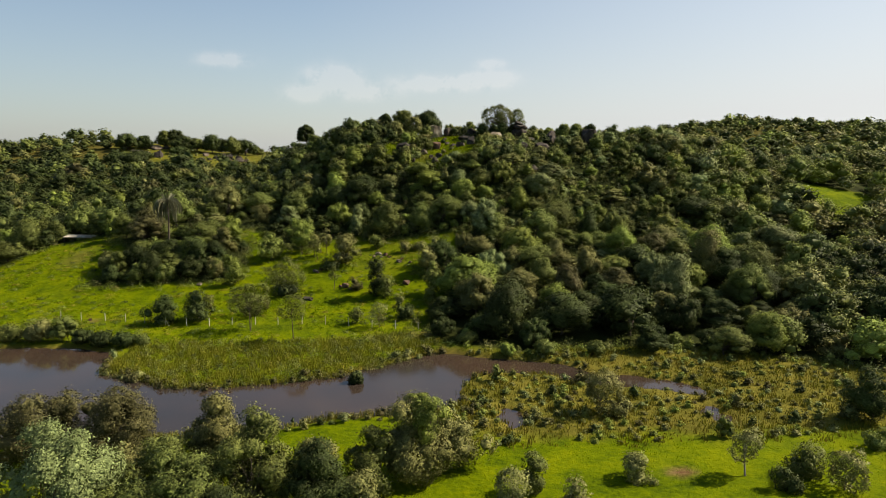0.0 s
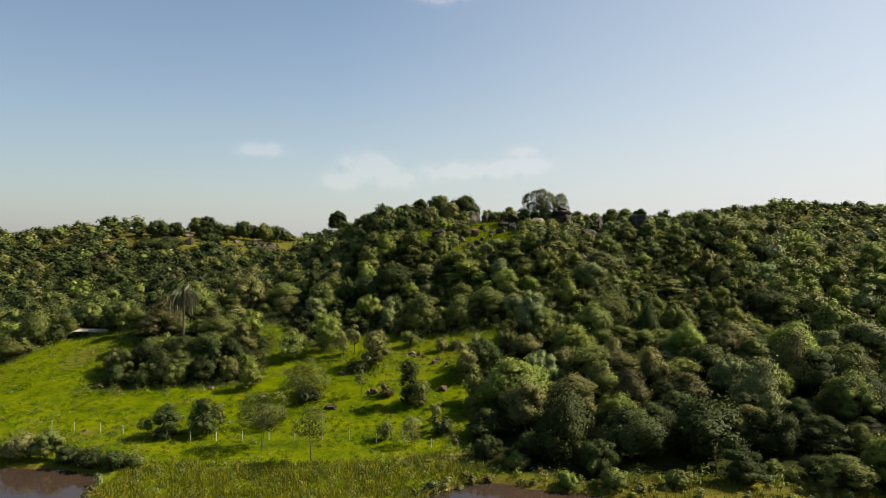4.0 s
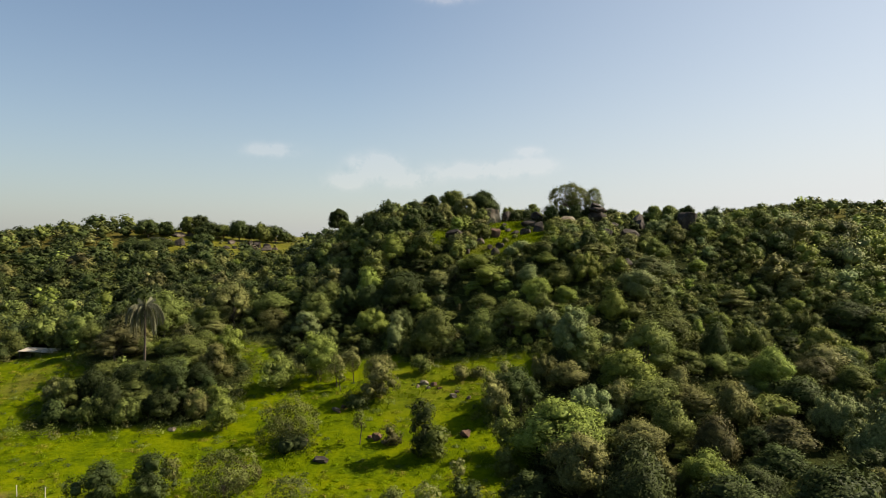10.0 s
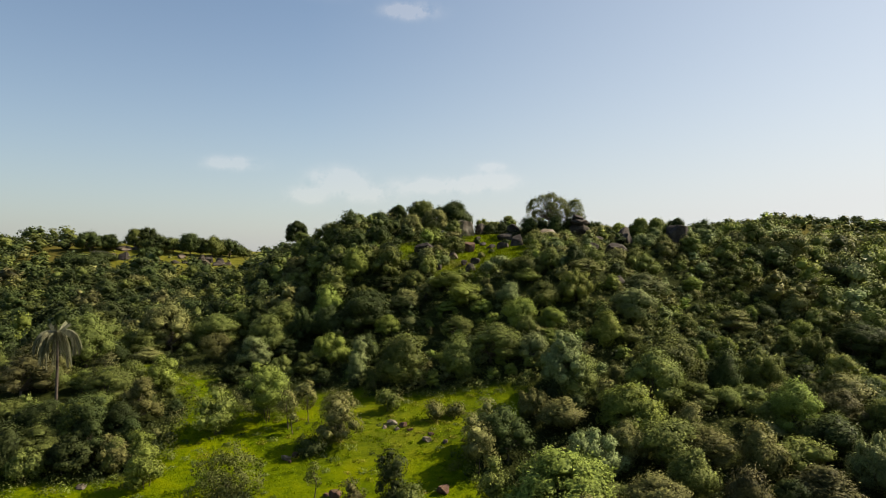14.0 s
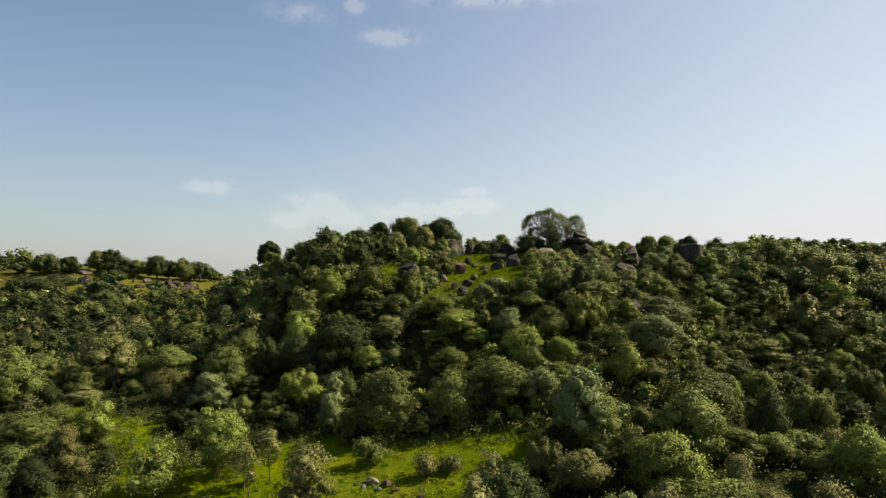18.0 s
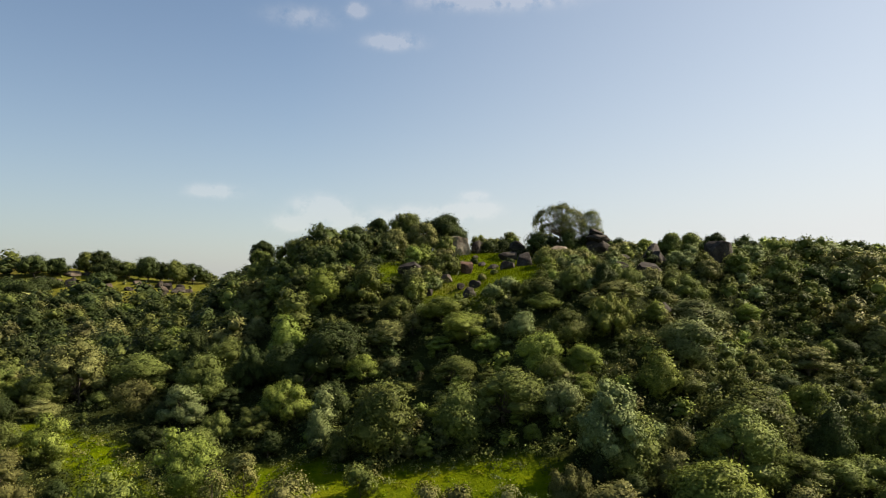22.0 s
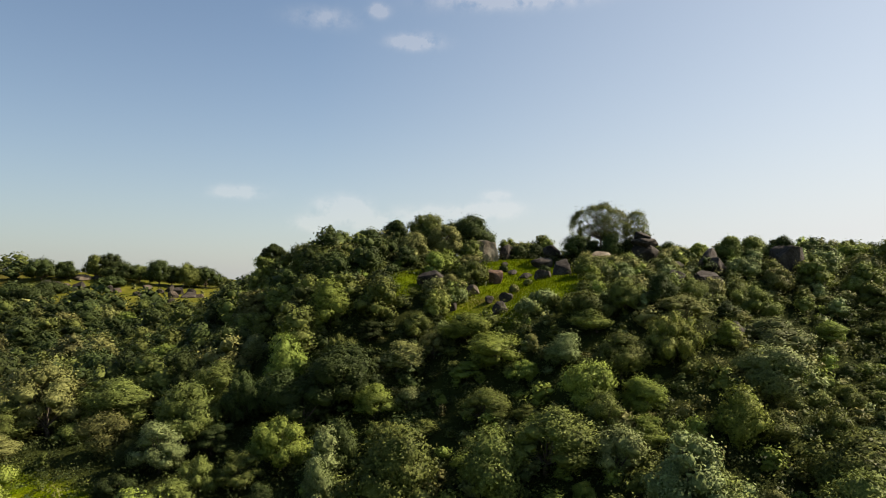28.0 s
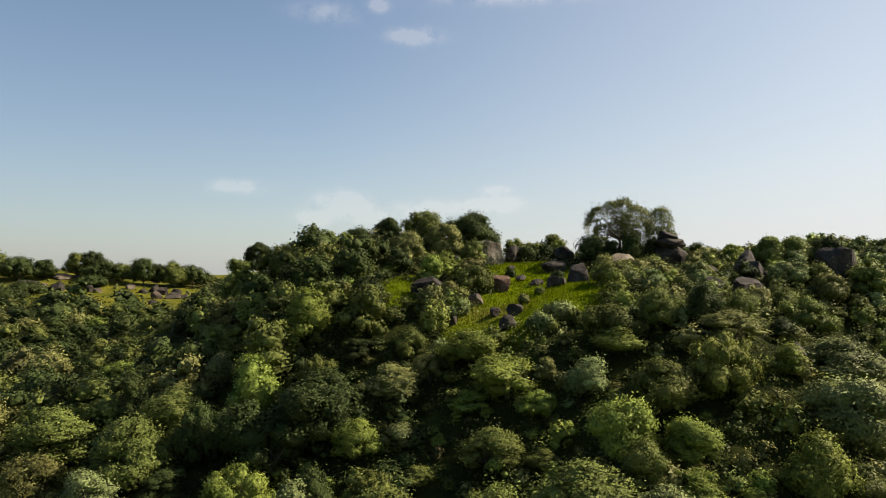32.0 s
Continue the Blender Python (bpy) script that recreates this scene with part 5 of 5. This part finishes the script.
for k, (x, y, w, h, leaf) in enumerate([
        (-67.9, 170.0, 7.5, 5.6, LEAF_DEEP), (-61.3, 169.5, 7.2, 6.4, LEAF_GREEN), (-55.3, 169.3, 7.6, 5.8, LEAF_GREEN), (-49.4, 169.5, 7.4, 6.2, LEAF_DEEP), (-43.6, 170.4, 6.4, 6.8, LEAF_OLIVE),
        (-69.8, 176.2, 7.2, 6.6, LEAF_OLIVE), (-63.4, 175.8, 7.6, 7.6, LEAF_DEEP), (-57.0, 175.5, 7.8, 8.0, LEAF_GREEN), (-50.4, 176.0, 7.6, 8.6, LEAF_DEEP), (-44.6, 176.4, 6.0, 6.0, LEAF_DEEP),
        (-66.5, 183.0, 7.0, 6.4, LEAF_GREEN), (-58.5, 181.5, 7.4, 7.0, LEAF_GREEN), (-51.5, 182.0, 6.6, 6.6, LEAF_DEEP), (-40.0, 171.8, 5.2, 5.4, LEAF_BRIGHT)]):
    tree("thicket_tree", 260 + k, x, y, w * (0.8 + 0.07 * (k * 5 % 7)), h * (0.66 + 0.06 * (k * 3 % 5)), leaf, "dense bushy tree of a thicket in the meadow", 0.3, 26, 6000, 0.16, 0.14, 2, 0.0, 0.0, 0.7, group=T, turn=k, wild=0.6)

# beside the pond
B = "bushes on the pond's far bank"
for k, (x, y, w, h, leaf) in enumerate([(-66.5, 132.5, 7.6, 4.8, LEAF_OLIVE), (-62.0, 132.0, 6.4, 5.4, LEAF_GREEN), (-58.0, 130.5, 4.8, 3.0, LEAF_DEEP), (-54.2, 129.4, 5.4, 2.8, LEAF_DEEP), (-50.0, 128.6, 5.6, 3.0, LEAF_DEEP), (-72.5, 133.0, 6.4, 3.6, LEAF_GREEN), (-78, 134, 6.4, 4.2, LEAF_DEEP), (-46.8, 128.4, 4.0, 2.2, LEAF_GREEN),
                                        (-5.8, 106.2, 2.6, 2.4, LEAF_DEEP), (14, 124.5, 4.5, 2.4, LEAF_GREEN), (20.5, 117.6, 3.6, 2.2, LEAF_BRIGHT), (27, 116.8, 4.2, 3.0, LEAF_GREEN), (36, 116.8, 4, 2.6, LEAF_GREEN)]):
    tree("bank_bush", 290 + k, x, y, w, h, leaf, "leafy bush at the water's edge", 0.1, 15, 2600, 0.14, 0.08, 3, 0.0, 0.0, 0.7, category="bush", group=B, turn=k)

# on the near side of the pond
N = "trees on the pond's near side"
for k, (x, y, w, h, leaf, low, core, hollow, label) in enumerate([
        (-31.0, 60.5, 13.0, 11.6, LEAF_GREY, 0.4, 0.56, 0.0, "large pale olive tree with a dense crown"),
        (-40.6, 80.0, 12.0, 8.6, LEAF_BROWN, 0.6, 0.5, 0.0, "half-bare khaki spreading tree by the pond"),
        (-32.0, 80.8, 11.0, 8.8, LEAF_BROWN, 0.6, 0.5, 0.0, "half-bare twiggy tree by the pond"),
        (-18.6, 71.0, 8.0, 10.6, LEAF_OLIVE, 0.8, 0.56, 0.0, "round dull green tree by the pond"),
        (-13.4, 63.6, 9.6, 11.2, LEAF_GREEN, 0.4, 0.56, 0.0, "tall lush dark green tree"),
        (-19.4, 61.0, 8.6, 8.8, LEAF_GREEN, 0.4, 0.56, 0.0, "leafy green tree below a taller one"),
        (-8.4, 64.6, 8.0, 8.2, LEAF_DEEP, 0.4, 0.56, 0.0, "broad leafy dark green tree"),
        (-23.5, 67.5, 8.0, 7.6, LEAF_GREEN, 0.4, 0.56, 0.0, "bushy green tree between larger ones"),
        (-23.8, 59.5, 7.0, 6.4, LEAF_GREEN, 0.3, 0.56, 0.0, "low bushy green tree between larger ones"),
        (-15.8, 58.0, 7.0, 6.6, LEAF_DEEP, 0.3, 0.56, 0.0, "low dark green tree below taller ones"),
        (-27.5, 70.5, 6.0, 5.0, LEAF_OLIVE, 0.3, 0.56, 0.0, "low olive bush by the pond"),
        (-14.5, 68.8, 6.0, 5.6, LEAF_GREEN, 0.3, 0.56, 0.0, "low green bush behind taller trees"),
        (-8.0, 71.4, 5.0, 5.4, LEAF_OLIVE, 0.8, 0.6, 0.1, "small loose olive tree by the pond"),
        (-3.2, 64.6, 4.2, 4.4, LEAF_OLIVE, 0.4, 0.6, 0.1, "small loose shrub in the near grass"),
        (2.2, 71.5, 9.4, 9.6, LEAF_OLIVE, 0.8, 0.6, 0.1, "bushy light green tree near the pond"),
        (3.6, 71.0, 5.0, 10.2, LEAF_BRIGHT, 4.6, 0.6, 0.1, "bright leafy top of a young tree"),
        (7.4, 74.6, 8.2, 6.8, LEAF_OLIVE, 1.4, 0.45, 0.2, "loose-crowned tree with a short trunk"),
        (-1.8, 68.6, 6.4, 7.4, LEAF_GREEN, 0.6, 0.6, 0.1, "bushy green tree near the pond"),
        (11.2, 61.7, 3.6, 5.6, LEAF_OLIVE, 0.8, 0.4, 0.1, "loose young tree in the near grass"),
        (17.2, 60.2, 4.0, 5.2, LEAF_OLIVE, 0.5, 0.6, 0.1, "loose shrub in the near grass"),
        (26.9, 69.4, 4.2, 3.0, LEAF_OLIVE, 0.1, 0.7, 0.0, "round olive shrub in bright grass"),
        (39.1, 69.7, 3.2, 5.8, LEAF_OLIVE, 2.0, 0.3, 0.1, "small slender tree in bright grass"),
        (45.6, 68.9, 5.4, 3.6, LEAF_GREEN, 0.2, 0.7, 0.0, "spreading shrub in bright grass"),
        (48.2, 65.8, 4.2, 4.6, LEAF_OLIVE, 0.9, 0.3, 0.1, "loose twiggy small tree"),
        (42.0, 66.2, 3.4, 2.4, LEAF_DEEP, 0.1, 0.7, 0.0, "low dark shrub in bright grass"),
        (64.0, 84.3, 6.4, 7.6, LEAF_DEEP, 0.5, 0.68, 0.0, "dense dark tree at the marsh's edge"),
        (66.5, 79.0, 5.4, 5.0, LEAF_GREEN, 0.3, 0.68, 0.0, "bushy tree at the marsh's edge"),
        (59.0, 76.0, 3.4, 2.8, LEAF_GREEN, 0.1, 0.68, 0.0, "low bush at the marsh's edge"),
        (29.0, 90.5, 6.0, 6.2, LEAF_OLIVE, 0.8, 0.4, 0.2, "loose grey-green tree standing in the marsh"),
        (31.4, 88.4, 3.6, 3.0, LEAF_OLIVE, 0.2, 0.7, 0.0, "low shrub beside a marsh tree"),
        (14.9, 67.6, 3.2, 4.4, LEAF_GREEN, 0.4, 0.6, 0.1, "young green tree in the near grass")]):
    w = w * 1.1
    tree("near_tree" if h > 4.5 else "shrub", 320 + k, x, y, w, h, leaf, label, low, max(9, int(0.36 * w * (h - low) + 6)), int(300 + 260 * w * (h - low)), 0.115, 0.05 + 0.009 * h, 2 if low < 1.2 else 1, 0.0, hollow, core,
         PALE_BARK if core < 0.4 else None, "tree" if h > 4.5 else "shrub", N, k * 0.8, 0.7)

# ---- reeds, sedge, grass ----


def blades(rng, x, y, z, high, lean, width, each):
    """Tufts: a few upright leaf blades at every place, as slim tapered quads."""
    n = len(x) * each
    bx, by, bz = np.repeat(x, each) + rng.normal(0, 0.22, n), np.repeat(y, each) + rng.normal(0, 0.22, n), np.repeat(z, each) - 0.08
    h = np.repeat(high, each) * rng.uniform(0.55, 1.15, n)
    a, b = rng.uniform(0, 6.28, n), rng.uniform(0, 6.28, n)
    tx, ty = np.cos(a) * h * lean * rng.uniform(0.2, 1, n), np.sin(a) * h * lean * rng.uniform(0.2, 1, n)
    wx, wy = np.cos(b) * width, np.sin(b) * width
    v = np.stack([np.stack([bx - wx, by - wy, bz], -1), np.stack([bx + wx, by + wy, bz], -1),
                  np.stack([bx + tx + wx * 0.25, by + ty + wy * 0.25, bz + h], -1), np.stack([bx + tx - wx * 0.25, by + ty - wy * 0.25, bz + h], -1)], 1)
    return v.reshape(-1, 3)


def blade_stuff(name, rng, keep, x0, x1, y0, y1, count, high, lean, width, each, mat, label, category):
    x, y = rng.uniform(x0, x1, count), rng.uniform(y0, y1, count)
    k = keep(x, y)
    x, y = x[k], y[k]
    v = blades(rng, x, y, land(x, y), high(x, y), lean, width, each)
    me = quad_mesh(name, v, np.arange(len(v)).reshape(-1, 4))
    me.materials.append(mat)
    return tagged(new(name, me), label, category, kind="stuff")


rg = np.random.default_rng(21)
REEDS = [(-49, 114), (-46.5, 111.5), (-34, 104.8), (-25.5, 104.2), (-9, 109), (-3, 112), (7, 121), (9, 127), (2, 131), (-12, 128.5), (-46, 130)]
reed_in = lambda x, y: polygon_distance(REEDS, x, y) + 0.8 * ripple(x * 3, y * 3)
blade_stuff("reed_bed", rg, lambda x, y: (reed_in(x, y) > 0) & (wet(x, y) < 0.5) & (ripple(x * 1.6, y * 2.1) > -0.5), -50, 10, 103, 132, 8000, lambda x, y: 0.85 + 0.6 * ripple(x * 1.6, y * 2.1), 0.5, 0.04, 5, REED_LEAF, "tall green and yellowish reeds on the pond's far bank", "reeds")
in_marsh = lambda x, y: (wet(x, y) < -0.35) & (y < wood_front(x) + 1.5) & (y > 79.5 + 2.5 * ripple(x, y)) & (x > 8 + 2.5 * ripple(x, y))
blade_stuff("marsh_sedge", rg, lambda x, y: in_marsh(x, y) & (ripple(x * 1.1 + 4, y * 1.1) > -0.55), 5, 92, 78, 120, 3200, lambda x, y: 0.6 + 0.45 * ripple(x * 1.7 + 3, y * 1.7), 0.5, 0.06, 5, SEDGE_LEAF, "tussocks of yellowish sedge in the marsh", "sedge")
blade_stuff("marsh_grass", rg, lambda x, y: in_marsh(x, y) & (ripple(x * 1.1 + 4, y * 1.1) < 0.25), 5, 92, 78, 120, 4000, lambda x, y: 0.65 + 0.35 * ripple(x * 1.9, y * 1.9), 0.5, 0.06, 4, REED_LEAF, "rank green grass growing in the marsh", "grass")
blade_stuff("bank_sedge", rg, lambda x, y: (wet(x, y) < 0.1) & (wet(x, y) > -1.6) & (y < 96), -60, 12, 84, 96, 3600, lambda x, y: 0.9 + 0.4 * ripple(x * 1.7, y * 1.7), 0.45, 0.06, 5, SEDGE_LEAF, "yellowish sedge along the pond's near bank", "sedge")
open_grass = lambda x, y: (wooded(x, y) < 0.5) & (wet(x, y) < -0.8)
blade_stuff("meadow_grass", rg, lambda x, y: open_grass(x, y) & (y > 118) & (x < 14), -120, 16, 118, 206, 15000, lambda x, y: 0.18 + 0.1 * ripple(x * 0.9, y * 0.9) + 0.25 * (ripple(x * 0.6 + 5, y * 0.7) > 0.55), 0.7, 0.07, 3, GRASS_LEAF, "rough bright green meadow grass", "grass")
blade_stuff("near_grass", rg, lambda x, y: open_grass(x, y) & ~in_marsh(x, y), -45, 80, 52, 86, 9000, lambda x, y: 0.18 + 0.1 * ripple(x * 0.9, y * 0.9), 0.7, 0.05, 3, GRASS_LEAF, "bright green grass on the near bank", "grass")
blade_stuff("hilltop_grass", rg, lambda x, y: (polygon_distance(SUMMIT_GRASS, x, y) > -1) | (polygon_distance(SUMMIT_STRIP, x, y) > -1), -8, 32, 218, 262, 11000, lambda x, y: 0.40 + 0.2 * ripple(x * 1.2, y * 1.2), 0.6, 0.06, 3, GRASS_LEAF, "bright grass on the hilltop slope", "grass")


def mounds(name, rng, places, wide, tall, leaves, size, mats, label, category):
    """Low leafy growth, joined: a flattened tuft of leaf sprays at every place."""
    vs, ms, ns = [], [], []
    for x, y in places:
        w, h = wide * rng.uniform(0.5, 1.3), tall * rng.uniform(0.5, 1.3)
        n = int(leaves * w / wide)
        d = unit(rng.normal(size=(n, 3)))
        d[:, 2] = np.abs(d[:, 2])
        at = np.array((x, y, float(land(x, y)) - 0.05)) + d * (w / 2, w / 2, h) * rng.uniform(0.55, 1.15, n)[:, None] * (1 + 0.3 * np.sin(d[:, :1] * 5 + x) * np.sin(d[:, 1:2] * 5 + y))
        soft = unit(d * 0.8 + 0.3 * rng.normal(size=(n, 3)) + (0, 0, 0.25))
        face = unit(d + 0.6 * rng.normal(size=(n, 3)) + (0, 0, 0.3))
        face *= np.where((face * soft).sum(1) < 0, -1, 1)[:, None]
        vs.append(leaf_cards(rng, at, face, size))
        ns.append(np.repeat(soft, 3, axis=0))
        ms.append(np.full(n, int(rng.integers(len(mats)))))
    v = np.concatenate(vs)
    me = quad_mesh(name, v, np.arange(len(v)).reshape(-1, 3), np.concatenate(ms), np.concatenate(ns))
    for m in mats:
        me.materials.append(m)
    return tagged(new(name, me), label, category, kind="stuff")


TUFTS = crown_bank(380, 8, 7, 260, 0.44, 2)
EDGE_ODDS = np.array([0.08, 0.08, 0.0, 0.26, 0.10, 0.45, 0.03])
marsh_sites = scatter(rg, 8, 92, 80, 120, 1.55, lambda x, y: np.where(in_marsh(x, y) & (wet(x, y) < -1.0) & (ripple(x * 0.9, y * 1.1 + 7) + 0.5 * ripple(x * 0.31, y * 0.4) > -0.25), 1, -1))
wood_stuff("marsh_scrub", marsh_sites, TUFTS, "low olive and brownish scrub scattered over the marsh", 0.20, True, 0.8, MARSH_ODDS, "scrub")
marsh_spots = scatter(rg, 12, 92, 79, 119, 7.5, lambda x, y: np.where(in_marsh(x, y) & (wet(x, y) < -1.5), 1, -1))
wood_stuff("marsh_bushes", marsh_spots, crown_bank(390, 6, 10, 420, 0.30, 2), "dark bushes standing about the marsh", 0.36, True, 0.95, None, "bushes")
reed_rim = scatter(rg, -52, 12, 103, 134, 1.3, lambda x, y: np.where((wet(x, y) > -1.2) & (wet(x, y) < 0.45) & (reed_in(x, y) > -2.5), 1, -1))
wood_stuff("reed_edge", reed_rim, TUFTS, "tangled brownish growth where the reeds meet the water", 0.22, True, 1.0, EDGE_ODDS, "reeds")
bank_sites = scatter(rg, -60, 12, 82, 97, 1.5, lambda x, y: np.where((wet(x, y) < 0.1) & (wet(x, y) > -3.4) & (y < 96), 1, -1))
wood_stuff("bank_growth", bank_sites, TUFTS, "brownish tangled growth along the pond's near bank", 0.22, True, 1.0, EDGE_ODDS, "scrub")
mounds("reed_tussocks", rg, scatter(rg, -50, 10, 103, 132, 1.7, lambda x, y: np.where((reed_in(x, y) > 0.2) & (wet(x, y) < 0.2), 1, -1)), 2.2, 1.2, 120, 0.12, [REED_LEAF, LEAF_GREEN, LEAF_OLIVE, SEDGE_LEAF, LEAF_GREEN, LEAF_DEEP], "mixed green and olive tussocks in the reed bed", "reeds")
mounds("meadow_weeds", rg, scatter(rg, -120, 14, 122, 205, 1.8, lambda x, y: np.where(open_grass(x, y) & (ripple(x * 0.5 + 2, y * 0.6) > -0.3), 1, -1)), 1.8, 0.5, 100, 0.11, [LEAF_GREEN, GRASS_LEAF, GRASS_LEAF, REED_LEAF, LEAF_DEEP, GRASS_LEAF, SEDGE_LEAF], "low weeds scattered over the meadow", "weeds")
mounds("wood_fringe", rg, scatter(rg, -110, 110, 104, 225, 2.4, lambda x, y: np.where((wooded(x, y) > -1.6) & (wooded(x, y) < 2.0) & (wet(x, y) < -0.3), 1, -1)), 2.6, 1.7, 170, 0.13, [LEAF_GREEN, LEAF_DEEP, LEAF_OLIVE, LEAF_BRIGHT], "leafy undergrowth along the wood's edge", "undergrowth")
# mostly deep leaves, so that their colour darkens the gaps between crowns like shade
mounds("hill_undergrowth", rg, scatter(rg, -50, 105, 150, 272, 2.2, lambda x, y: np.where((x > 72) & (y < 180), -1, wooded(x, y) - 0.2)), 3.8, 1.9, 120, 0.16, [LEAF_DEEP, LEAF_DEEP, LEAF_GREEN, LEAF_DEEP], "scrubby undergrowth between the hillside trees", "scrub")
